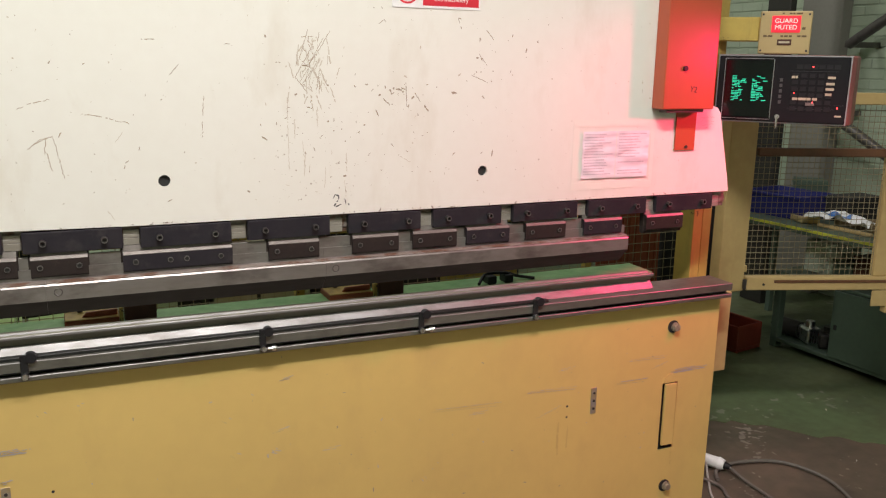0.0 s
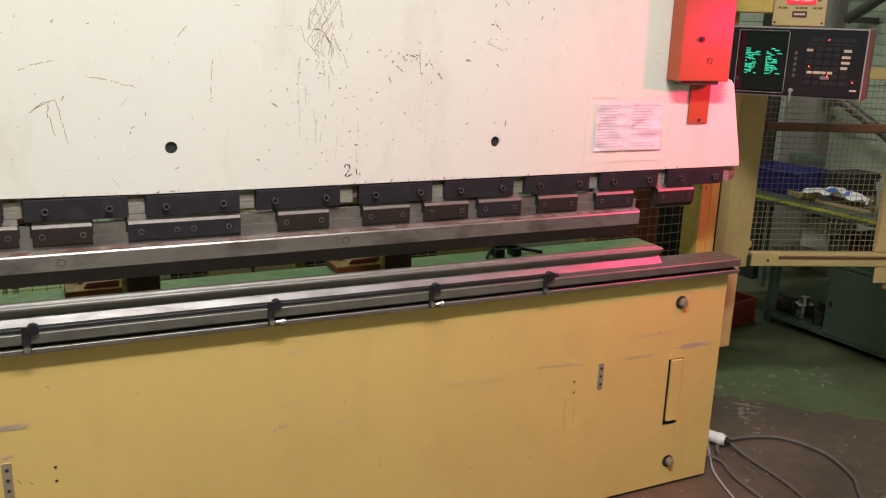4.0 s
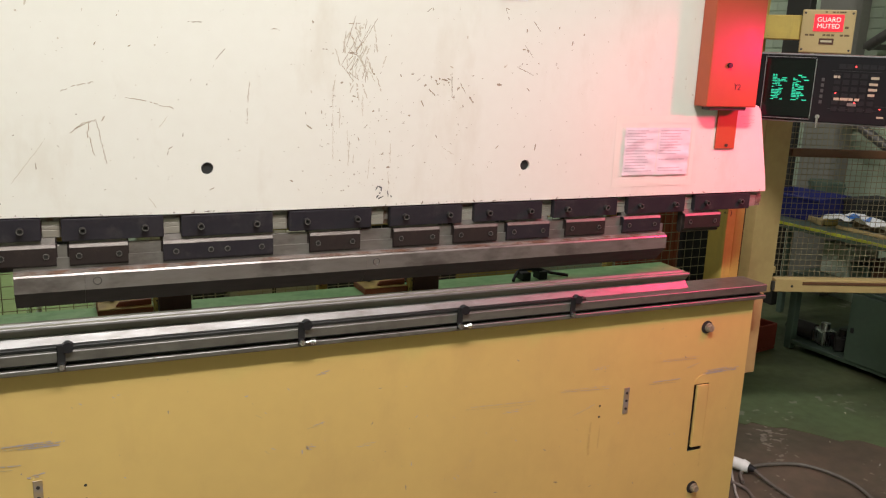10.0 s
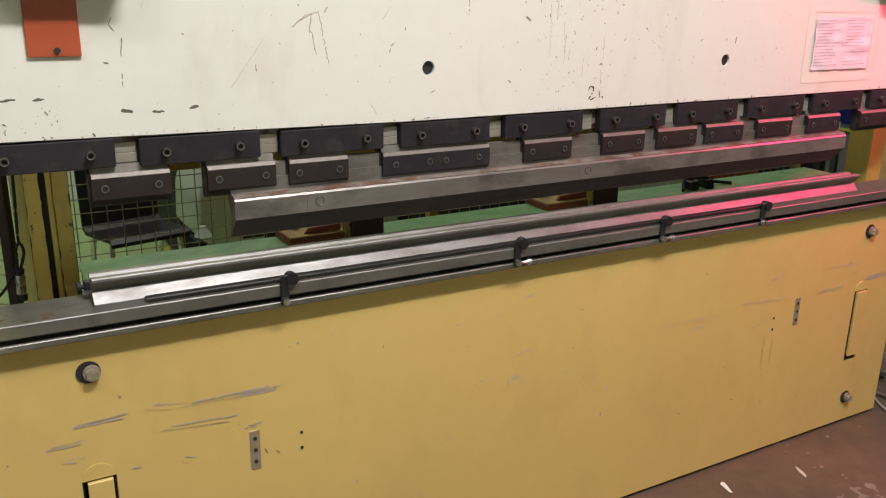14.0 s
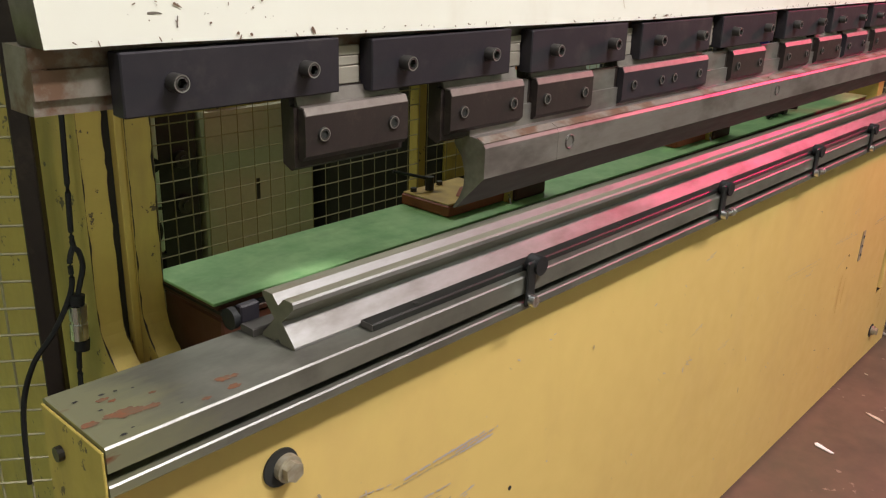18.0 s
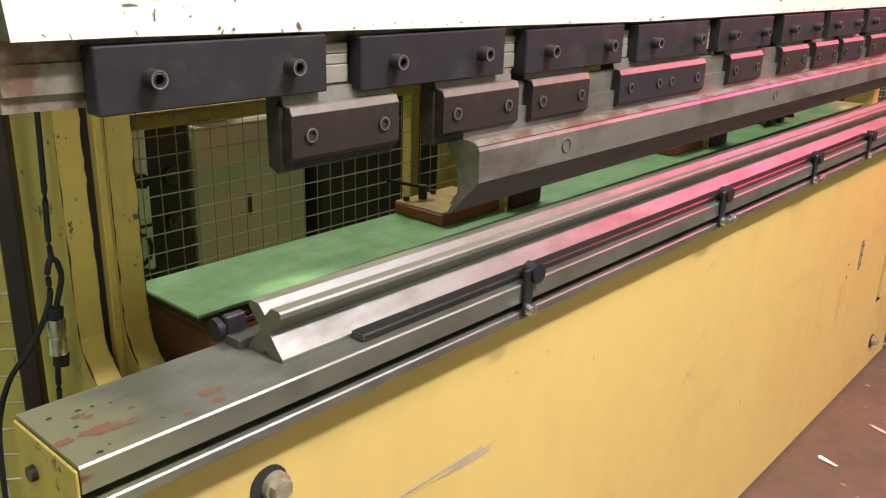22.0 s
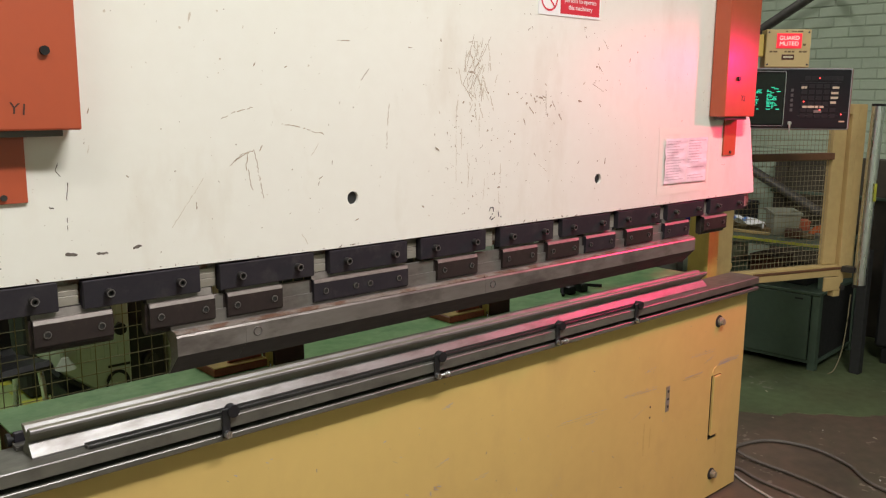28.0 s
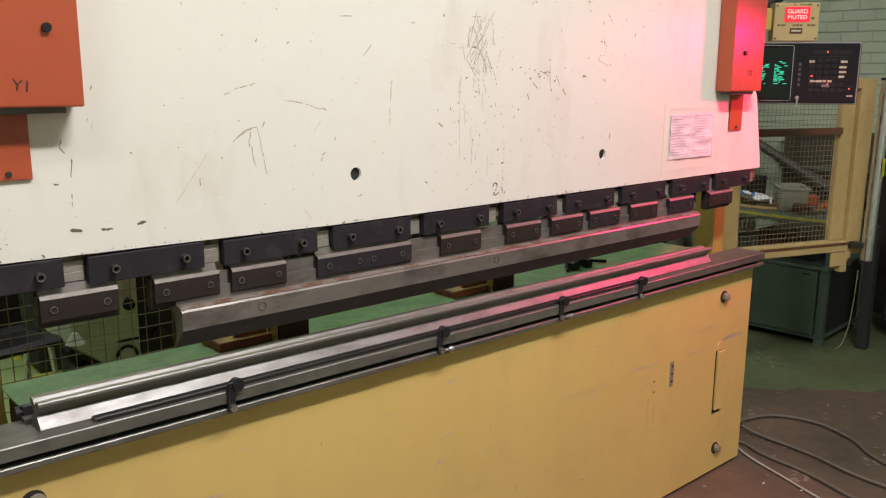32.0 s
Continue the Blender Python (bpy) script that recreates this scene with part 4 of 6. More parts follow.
ch = tagged(empty("stacking_chair", (0.70, 2.15, 0.003), 12), "dark plastic chair with chromed tube legs", "chair")
ch.scale = (0.9, 0.9, 1.12)
bm = bmesh.new()
prism(bm, [(-0.2, 0.44), (-0.17, 0.455), (0.16, 0.43), (0.20, 0.45), (0.24, 0.80), (0.225, 0.80), (0.185, 0.465), (0.15, 0.445), (-0.17, 0.47), (-0.2, 0.455)], -0.2, 0.2)
part("shell", bm, BLACK, ch, "dark moulded seat shell")
for s in (-0.17, 0.17):
    for y0, y1 in ((-0.12, -0.2), (0.12, 0.2)):
        bm = bmesh.new()
        tube(bm, smooth_path([(s, y0, 0.438), (s * 1.05, y0 * 1.1, 0.36), (s * 1.12, y1, 0.0)]), 0.014)
        part("leg", bm, ALU, ch, soft=True)
for ox, oy, r in ((1.12, 3.25, 0.14), (0.0, 1.70, 0.08)):
    bm = bmesh.new()
    for k in range(5):
        x, y = ox + 0.06 * (k % 2), oy + 0.11 * k - 0.2
        box(bm, x - r * 0.5, x + r * 0.5, y - 0.045, y + 0.05, 0.003, 0.005)
    tagged(part("floor_line", bm, YLINE), "worn yellow marking painted on the green floor", "floor marking", kind="structure")

tm = tagged(empty("teal_machine", (-0.95, 4.0, 0.003)), "dark teal machine with a white panel by the wall", "machine")
boxpart("body", (0.0, 0.92, 0.0, 0.8, 0.0, 1.55), TEAL, tm, 0.02)
boxpart("white_panel", (0.35, 0.85, -0.02, -0.001, 0.55, 1.0), PALEGREEN, tm, 0.01)
boxpart("dark_opening", (0.3, 0.9, -0.015, -0.001, 0.15, 0.5), DARK, tm, 0.005)

# ---- cable on the upright ----
cb = tagged(empty("sensor_cable", (0.1436, 0.285, 0.85)), "black sensor cable with a metal connector clipped to the yellow upright", "cable")
cb.scale = (1.12, 1.12, 1.12)


def lead(name, pts, r=0.0032):
    bm = bmesh.new()
    tube(bm, smooth_path([(x - 0.10, y - 0.19, z - 0.90) for x, y, z in pts]), r)
    return part(name, bm, RUBBER, cb, soft=True)


lead("upper_lead", [(0.113, 0.198, 1.40), (0.112, 0.198, 1.24), (0.108, 0.197, 1.13), (0.105, 0.195, 1.065), (0.110, 0.193, 1.052), (0.112, 0.192, 1.035), (0.106, 0.191, 1.015), (0.102, 0.191, 1.003)])
lead("side_lead", [(0.106, 0.195, 1.06), (0.099, 0.193, 1.045), (0.096, 0.192, 1.01), (0.072, 0.191, 0.968), (0.045, 0.193, 0.935), (0.030, 0.20, 0.88), (0.028, 0.21, 0.78)])
lead("lower_lead", [(0.096, 0.190, 0.94), (0.094, 0.190, 0.92), (0.092, 0.192, 0.86), (0.09, 0.195, 0.78)])
for z0, z1 in ((1.004, 0.992), (0.950, 0.936)):
    bm = bmesh.new()
    rod(bm, (0.001, 0.0, z0 - 0.90), (-0.001, 0.0, z1 - 0.90), 0.0085, 14)
    part("boot", bm, RUBBER, cb, soft=True)
bm = bmesh.new()
rod(bm, (0.0, 0.0, 0.0915), (-0.001, 0.0, 0.074), 0.0098, 18)
rod(bm, (-0.001, 0.0, 0.074), (-0.001, 0.0, 0.070), 0.0085, 18)
rod(bm, (-0.001, 0.0, 0.070), (-0.002, 0.0, 0.0505), 0.0098, 18)
part("connector", bm, ALU, cb, "ribbed metal connector", soft=True)

# ---- right-hand column, gate, light guard ----
c = tagged(empty("guard_column", (3.2, 0.1, 0)), "yellow painted steel guard column bolted beside the bed", "column")
boxpart("bracket", (-0.05, 0.03, -0.02, 0.04, 0.525, 0.86), GATE, c, 0.003)
boxpart("bracket", (-0.105, -0.051, -0.01, 0.03, 0.66, 0.84), GATE, c, 0.003)
boxpart("carrier_arm", (-0.04, 0.02, 0.041, 0.264, 0.72, 0.76), GATE, c, 0.003)
boxpart("upright", (0.160, 0.236, 0.205, 0.265, 0.775, 1.66), GATE, c, 0.003)
boxpart("upright", (0.240, 0.318, 0.215, 0.265, 0.775, 1.66), GATE, c, 0.003)
boxpart("carrier_arm", (0.021, 0.235, 0.222, 0.262, 0.735, 0.7745), GATE, c, 0.003)

MIDBAR = mat("brown_bar_paint", (0.15, 0.062, 0.03), 0.5, second=(0.08, 0.04, 0.02), patch=8, amount=0.9)
gl = 0.79
gate = tagged(empty("side_gate", (3.524, 0.305, 0), math.degrees(math.atan2(-0.24, 0.67))), "yellow framed wire mesh side gate", "gate")
boxpart("bottom_bar", (0.002, 0.689, 0.0, 0.05, 0.778, 0.836), GATE, gate, 0.003)
bm = bmesh.new()
prism(bm, [(-0.004, 0.814), (-0.004, 0.824), (-0.0005, 0.826), (-0.0005, 0.812)], 0.127, 0.70)
part("bar_slot", bm, MIDBAR, gate, "rusty track along the bar")
bm = bmesh.new()
rod(bm, (0.08, -0.001, 0.805), (0.08, 0.0, 0.805), 0.006, 10)
part("bolt_hole", bm, DARK, gate)
boxpart("middle_bar", (0.002, 0.599, 0.004, 0.04, 1.376, 1.410), MIDBAR, gate, 0.003, "red-brown middle bar")
boxpart("top_bar", (0.002, 0.689, 0.0, 0.05, 1.60, 1.65), GATE, gate, 0.003)
boxpart("post", (0.600, 0.688, 0.024, 0.06, 0.837, 1.599), GATE, gate, 0.003)
boxpart("post", (0.690, 0.728, 0.0, 0.05, 0.74, 1.65), GATE, gate, 0.003)
boxpart("post", (0.7295, gl, 0.003, 0.05, 0.76, 1.65), GATE, gate, 0.003)
boxpart("foot_bracket", (0.585, 0.700, -0.010, -0.001, 0.705, 0.777), GATE, gate, 0.002)
boxpart("foot_block", (0.655, 0.700, -0.009, 0.03, 0.672, 0.7045), GATE, gate, 0.003)
bm = bmesh.new()
rod(bm, (0.705, -0.002, 0.72), (0.705, -0.02, 0.72), 0.014, 12)
part("foot_knob", bm, BLACKSCREW, gate, soft=True)
bm = bmesh.new()
mesh_panel(bm, (0.0, 0.044), (0.60, 0.044), 0.838, 1.60, 0.025, 0.0014)
part("wire_mesh", bm, WIRE, gate)
for z in (0.86, 1.52):
    boxpart("hinge_arm", (-0.018, 0.001, 0.01, 0.04, z, z + 0.03), GATE, gate, 0.002)
bm = bmesh.new()
rod(bm, (-0.012, -0.008, 0.79), (-0.012, -0.008, 0.83), 0.009, 10)
part("hinge", bm, BLACKSCREW, gate)
t = tagged(empty("light_guard", (4.25, -0.015, 0)), "silver aluminium light guard column fixed to the gate", "light guard")
bm = bmesh.new()
rod(bm, (-0.03, 0, 0.74), (0.0, 0, 1.64), 0.03, 20)
part("extrusion", bm, ALU, t, soft=True)
for q0, q1 in (((0.0, 0, 1.6405), (0.0005, 0, 1.652)), ((-0.0305, 0, 0.7395), (-0.031, 0, 0.725))):
    bm = bmesh.new()
    rod(bm, q0, q1, 0.032, 20)
    part("end_cap", bm, BLACK, t)
boxpart("yellow_label", (-0.034, -0.004, -0.0312, -0.0305, 1.17, 1.26), YLINE, t, 0)
boxpart("mount_arm", (-0.07, -0.02, 0.02, 0.08, 0.80, 0.83), BLACKSCREW, t, 0.002)

# ---- controller ----
ct = tagged(empty("controller", (3.235, -0.045, 1.55), -49), "black-faced press controller on an arm, housing coloured by red light", "controller")
RIMGREY = mat("silver_bezel", (0.36, 0.35, 0.36), 0.4, 0.3, bump=0)
bm = bmesh.new()
prism(bm, [(-0.22, 0.0), (0.240, 0.0), (0.256, 0.03), (0.268, 0.15), (0.25, 0.17), (-0.22, 0.17)], -0.004, 0.246, "z", 0.006)
part("housing", bm, GREYHOUSE, ct)
boxpart("bezel", (-0.219, 0.240, -0.004, -0.0005, -0.003, 0.245), RIMGREY, ct, 0.001, seg=1)
boxpart("front_plate", (-0.214, 0.235, -0.009, -0.0045, 0.002, 0.240), PANELBLACK, ct, 0.003)
scr = boxpart("screen", (-0.19, -0.022, -0.0125, -0.0092, 0.016, 0.226), CRT, ct, 0.002, "dark monitor glass with green characters")
boxpart("screen_rim", (-0.0215, -0.0195, -0.0125, -0.0092, 0.014, 0.228), ALU, ct, 0)
bm = bmesh.new()
rng = random.Random(4)
for col, (cx, cols) in enumerate(((-0.163, 3), (-0.092, 3))):
    for r in range(17):
        x, zz = cx, 0.165 - r * 0.0055
        for q in range(cols):
            w = rng.uniform(0.004, 0.018)
            if rng.random() < 0.72:
                box(bm, x, x + w, -0.01295, -0.0126, zz, zz + 0.0032)
            x += w + rng.uniform(0.001, 0.004)
part("character_rows", bm, PHOS, scr, "rows of glowing green characters")
for r in range(6):
    for q in range(5):
        kx, kz = 0.045 + q * 0.029, 0.165 - r * 0.024
        boxpart("key", (kx, kx + 0.022, -0.0105, -0.0093, kz, kz + 0.017), RUBBER, ct, 0.0015)
for lx, lz, lw in ((0.165, 0.163, 0.026), (0.161, 0.141, 0.028), (0.161, 0.122, 0.028), (0.161, 0.103, 0.022), (0.052, 0.085, 0.018), (0.073, 0.085, 0.026), (0.101, 0.085, 0.014), (0.120, 0.085, 0.016), (0.043, 0.163, 0.011), (0.056, 0.163, 0.008)):
    boxpart("key_label", (lx, lx + lw, -0.0112, -0.0107, lz, lz + 0.009), KEYCAP, ct, 0)
boxpart("worn_label", (0.098, 0.128, -0.0113, -0.0107, 0.066, 0.077), mat("grimy_label", (0.24, 0.22, 0.20), 0.6, second=(0.10, 0.09, 0.08), grain=200, patch=90, amount=1.3, bump=0), ct, 0)
for lx, lz in ((0.112, 0.205), (0.056, 0.110), (0.121, 0.078), (0.206, 0.060)):
    bm = bmesh.new()
    rod(bm, (lx, -0.0092, lz), (lx, -0.0125, lz), 0.0026, 10)
    part("indicator_led", bm, LEDRED, ct, "lit red lamp")
for a in ((-0.1935, -0.1915, 0.010, 0.232), (-0.1905, -0.022, 0.2305, 0.232), (-0.1905, -0.022, 0.010, 0.0115)):
    boxpart("screen_rim", (a[0], a[1], -0.0112, -0.0092, a[2], a[3]), RIMGREY, ct, 0)
for z0 in (0.006, 0.2325):
    boxpart("screen_latch", (-0.135, -0.075, -0.0125, -0.0092, z0, z0 + 0.004), BLACK, ct, 0.001)
for a in ((0.036, 0.196, 0.0535, 0.0542), (0.036, 0.196, 0.1885, 0.1892), (0.192, 0.228, 0.0685, 0.0692)):
    boxpart("panel_line", (a[0], a[1], -0.0096, -0.0091, a[2], a[3]), bpy.data.materials["grey_print"] if "grey_print" in bpy.data.materials else mat("grey_print", (0.07, 0.07, 0.07), 0.5, bump=0), ct, 0)
for k in range(5):
    boxpart("vertical_lettering", (0.004, 0.014, -0.0096, -0.0091, 0.07 + k * 0.02, 0.082 + k * 0.02), bpy.data.materials["grey_print"], ct, 0)
bm = bmesh.new()
rod(bm, (0.006, -0.0092, 0.022), (0.006, -0.016, 0.022), 0.008, 14)
box(bm, 0.002, 0.010, -0.022, -0.016, 0.002, 0.026, 0.001)
box(bm, 0.003, 0.009, -0.021, -0.018, -0.022, 0.004, 0.001)
part("key_switch", bm, ALU, ct, "key hanging in a key switch", soft=True)
for k in range(6):
    boxpart("soft_key", (0.056 + k * 0.025, 0.079 + k * 0.025, -0.0098, -0.0093, 0.196, 0.214), RUBBER, ct, 0.001)
boxpart("stop_label", (0.2, 0.222, -0.0108, -0.0093, 0.028, 0.034), KEYCAP, ct, 0)

gb = tagged(empty("indicator_box", (3.285, 0.0, 1.80), -48), "beige control box with a lit red guard legend", "indicator box")
boxpart("enclosure", (-0.09, 0.09, 0.0, 0.08, 0.0, 0.155), BEIGE, gb, 0.004, seg=2)
win = boxpart("legend_window", (-0.048, 0.052, -0.003, -0.0005, 0.078, 0.138), SIGNLIT, gb, 0, "lit red legend window")
for words, z in (("GUARD", 0.119), ("MUTED", 0.096)):
    text_part("legend", words, 0.0235, Matrix.Translation((0.002, -0.0034, z)) @ FACE, LEGEND, win)
boxpart("label_plate", (-0.024, 0.026, -0.0035, -0.0005, 0.032, 0.053), BROWN, gb, 0.001)
boxpart("label_print", (-0.018, 0.02, -0.0042, -0.0036, 0.039, 0.046), KEYCAP, gb, 0)
PENCIL = mat("brown_marker", (0.14, 0.09, 0.04), 0.6, bump=0)
for a, b in ((-0.074, -0.062), (-0.059, -0.042), (-0.014, -0.004), (-0.001, 0.012), (0.015, 0.026), (0.044, 0.056), (0.059, 0.076)):
    boxpart("pencilled_bar", (a, b, -0.0008, -0.0003, 0.061, 0.068), PENCIL, gb, 0)
for a, b in ((-0.014, -0.006), (0.010, 0.020), (0.023, 0.030), (0.034, 0.056)):
    boxpart("pencilled_bar", (a, b, -0.0008, -0.0003, 0.144, 0.149), PENCIL, gb, 0)
boxpart("pencilled_bar", (0.058, 0.070, -0.0008, -0.0003, 0.088, 0.097), PENCIL, gb, 0)
for sx in (-0.08, 0.08):
    for sz in (0.012, 0.143):
        bm = bmesh.new()
        rod(bm, (sx, 0, sz), (sx, -0.002, sz), 0.004, 10)
        part("screw", bm, BLACKSCREW, gb)
boxpart("arm", (-0.25, -0.0905, 0.02, 0.06, 0.045, 0.135), OLIVE, gb, 0.004)

# ---- right background: bench, clutter, machine, wall ----
bn = tagged(empty("steel_bench", (4.92, 0.47, 0.002), 4), "green steel workbench with an open low cupboard under it", "workbench")
boxpart("top", (-0.03, 0.70, -0.03, 1.55, 0.76, 0.80), GREENCAB, bn, 0.004)
boxpart("edge_strip", (-0.034, -0.0305, -0.03, 1.55, 0.782, 0.800), YLINE, bn, 0.001, "scuffed yellow strip along the edge")
d = boxpart("door", (-0.012, 0.008, 0.055, 0.50, 0.065, 0.475), GREENCAB, bn, 0.004, "closed green cupboard door")
boxpart("door_pull", (-0.02, -0.0125, 0.455, 0.475, 0.24, 0.27), DARK, d, 0.002)
boxpart("door_slot", (-0.0135, -0.0122, 0.10, 0.15, 0.445, 0.455), DARK, d, 0)
boxpart("cupboard_floor", (0.0, 0.68, 0.0, 0.93, 0.04, 0.064), GREENCAB, bn, 0.003)
boxpart("cupboard_top", (-0.012, 0.68, -0.005, 0.935, 0.48, 0.50), GREENCAB, bn, 0.003)
# Black back panel stands in for the shade inside the cupboard.
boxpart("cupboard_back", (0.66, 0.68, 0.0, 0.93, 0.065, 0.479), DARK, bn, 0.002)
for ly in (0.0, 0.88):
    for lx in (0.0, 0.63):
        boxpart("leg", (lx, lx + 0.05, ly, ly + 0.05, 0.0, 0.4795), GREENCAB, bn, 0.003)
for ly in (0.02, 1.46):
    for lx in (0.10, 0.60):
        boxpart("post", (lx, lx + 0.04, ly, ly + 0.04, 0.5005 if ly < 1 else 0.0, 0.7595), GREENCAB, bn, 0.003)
# Black end panel paints the dark open end under the bench.
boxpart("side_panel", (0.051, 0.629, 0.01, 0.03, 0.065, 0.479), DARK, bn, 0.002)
tb = tagged(boxpart("card_carton", (5.02, 5.30, 1.16, 1.34, 0.5025, 0.70), PALEGREEN, None, 0.004), "pale card carton stored under the bench top", "carton")
for k, (cx, cy, w, h) in enumerate(((5.05, 0.62, 0.16, 0.10), (5.08, 0.83, 0.20, 0.14), (5.06, 1.04, 0.12, 0.09))):
    ob = boxpart("tool_case", (cx, cx + 0.2, cy, cy + w, 0.503, 0.503 + h), (DARK, BROWN, GREENCAB)[k], None, 0.006)
    boxpart("lid", (cx - 0.004, cx + 0.204, cy - 0.004, cy + w + 0.004, 0.5035 + h, 0.515 + h), (DARK, BROWN, GREENCAB)[k], ob, 0.003)
    tagged(ob, ("black", "dark brown", "dark green")[k] + " tool case stored under the bench top", "case", "tool cases")
rng = random.Random(11)
for k in range(6):
    e = tagged(empty("machine_part", (4.98 + 0.2 * rng.random(), 0.98 + 0.06 * k, 0.067), rng.uniform(0, 90)), "grey metal machine part lying in the cupboard", "machine part", "machine parts")
    bm = bmesh.new()
    s = rng.uniform(0.03, 0.055)
    if k % 2:
        rod(bm, (0, 0, s), (0.14, 0.03, s), s, 14)
        rod(bm, (0.14, 0.03, s), (0.19, 0.04, s), s * 0.5, 12)
    else:
        box(bm, -0.07, 0.07, -0.05, 0.05, 0.0, s * 2, 0.01)
        rod(bm, (0, 0, s * 2), (0, 0, s * 2.8), s * 0.6, 14)
    part("body", bm, ALU if k % 3 == 1 else BLACKSCREW, e, soft=True)
rb = tagged(empty("red_tray", (4.62, 1.52, 0.002), 10), "small red plastic tray on the floor", "tray")
bm = bmesh.new()
box(bm, -0.12, 0.12, -0.16, 0.16, 0.0, 0.02, 0.004)
for a in ((-0.12, -0.108, -0.16, 0.16), (0.108, 0.12, -0.16, 0.16), (-0.107, 0.107, -0.16, -0.148), (-0.107, 0.107, 0.148, 0.16)):
    box(bm, *a, 0.021, 0.17, 0.003)
part("shell", bm, mat("dark_red_plastic", (0.20, 0.03, 0.015), 0.5), rb)
cr = tagged(empty("blue_crate", (5.12, 1.62, 0.804), 8), "dark blue plastic crate on the bench", "crate")
bm = bmesh.new()
prism(bm, [(-0.15, 0.0), (0.15, 0.0), (0.18, 0.15), (0.17, 0.15), (0.145, 0.012), (-0.145, 0.012), (-0.17, 0.15), (-0.18, 0.15)], -0.22, 0.22, "y")
prism(bm, [(-0.15, 0.0), (0.15, 0.0), (0.178, 0.148), (-0.178, 0.148)], -0.222, -0.21, "y")
prism(bm, [(-0.15, 0.0), (0.15, 0.0), (0.178, 0.148), (-0.178, 0.148)], 0.21, 0.222, "y")
part("shell", bm, BLUE, cr)
boxpart("rim", (-0.19, -0.171, -0.225, 0.225, 0.135, 0.152), BLUE, cr, 0.003)
pk = tagged(empty("packet", (5.02, 1.12, 0.804), -75), "crumpled white and blue plastic packet on the bench", "packet")
bm = bmesh.new()
bmesh.ops.create_grid(bm, x_segments=16, y_segments=10, size=0.5)
for v in bm.verts:
    x, y = v.co.x, v.co.y
    v.co = Vector((x * 0.36, y * 0.16, 0.05 + 0.05 * noise.noise(Vector((x * 5, y * 4, 2))) + 0.03 * math.cos(x * 3)))
part("film", bm, WHITE, pk, soft=True)
bm = bmesh.new()
bmesh.ops.create_grid(bm, x_segments=10, y_segments=5, size=0.5)
for v in bm.verts:
    x, y = v.co.x * 0.5 - 0.05, v.co.y * 0.6 - 0.1
    v.co = Vector((x * 0.36, y * 0.16, 0.054 + 0.05 * noise.noise(Vector((x * 5, y * 4, 2))) + 0.03 * math.cos(x * 3)))
part("blue_print", bm, mat("blue_print", (0.03, 0.16, 0.50), 0.4, bump=0), pk, soft=True)
TUBGREY = mat("grubby_grey_plastic", (0.34, 0.35, 0.28), 0.5, second=(0.22, 0.22, 0.17), grain=30, patch=9, amount=1.0, bump=0.04)
bu = tagged(empty("storage_tub", (5.17, 0.87, 0.804), 38), "grubby grey plastic storage tub on the bench", "tub")
bm = bmesh.new()
for a in ((-0.13, 0.13, -0.085, -0.079), (-0.13, 0.13, 0.079, 0.085), (-0.13, -0.124, -0.0785, 0.0785), (0.124, 0.13, -0.0785, 0.0785)):
    box(bm, *a, 0.0, 0.15)
box(bm, -0.1235, 0.1235, -0.0785, 0.0785, 0.0, 0.006)
for v in bm.verts:
    v.co.x *= 0.88 + 0.8 * v.co.z
    v.co.y *= 0.88 + 0.8 * v.co.z
part("shell", bm, TUBGREY, bu)
for a in ((-0.138, 0.138, -0.094, -0.086), (-0.138, 0.138, 0.086, 0.094), (-0.139, -0.1315, -0.0855, 0.0855), (0.1315, 0.139, -0.0855, 0.0855)):
    boxpart("rim", (*a, 0.135, 0.152), TUBGREY, bu, 0.002)
rg = tagged(empty("orange_rag", (5.24, 0.62, 0.8035)), "bright orange rag dropped on the bench", "rag")
bm = bmesh.new()
bmesh.ops.create_grid(bm, x_segments=14, y_segments=14, size=0.5)
for v in bm.verts:
    x, y = v.co.x, v.co.y
    v.co = Vector((x * 0.15, y * 0.17, 0.006 + 0.075 * max(0, 1 - 2.6 * (x * x + y * y)) * (0.7 + noise.noise(Vector((x * 6, y * 6, 1))))))
part("cloth", bm, mat("orange_cloth", (0.55, 0.12, 0.03), 0.8, second=(0.35, 0.07, 0.02), grain=60, bump=0.2), rg, soft=True)
for k, (bx, by, w, dpt, hh, mt) in enumerate(((5.35, 1.30, 0.30, 0.18, 0.16, DARK), (5.30, 0.98, 0.12, 0.10, 0.10, BROWN), (5.40, 0.86, 0.10, 0.12, 0.07, ORANGE), (5.45, 1.75, 0.2, 0.2, 0.2, GREENCAB), (5.02, 1.32, 0.06, 0.08, 0.05, YELLOW))):
    bm = bmesh.new()
    box(bm, -w / 2, w / 2, -dpt / 2, dpt / 2, 0, hh, 0.006)
    box(bm, -w / 2 - 0.004, w / 2 + 0.004, -dpt / 2 - 0.004, dpt / 2 + 0.004, hh * 0.82, hh * 0.9)
    ob = part("parts_box", bm, mt)
    ob.matrix_world = pose(bx, by, 0.804, 0, 0, 17 * k)
    tagged(ob, ("black", "dark brown", "orange", "green", "yellow")[k] + " lidded parts box among clutter on the bench", "box", "parts boxes")
rng = random.Random(77)
WOODBIT = mat("dusty_wood", (0.26, 0.18, 0.08), 0.6, second=(0.14, 0.09, 0.045), grain=30, patch=12, amount=1.0, stretch=(1, 6, 1))
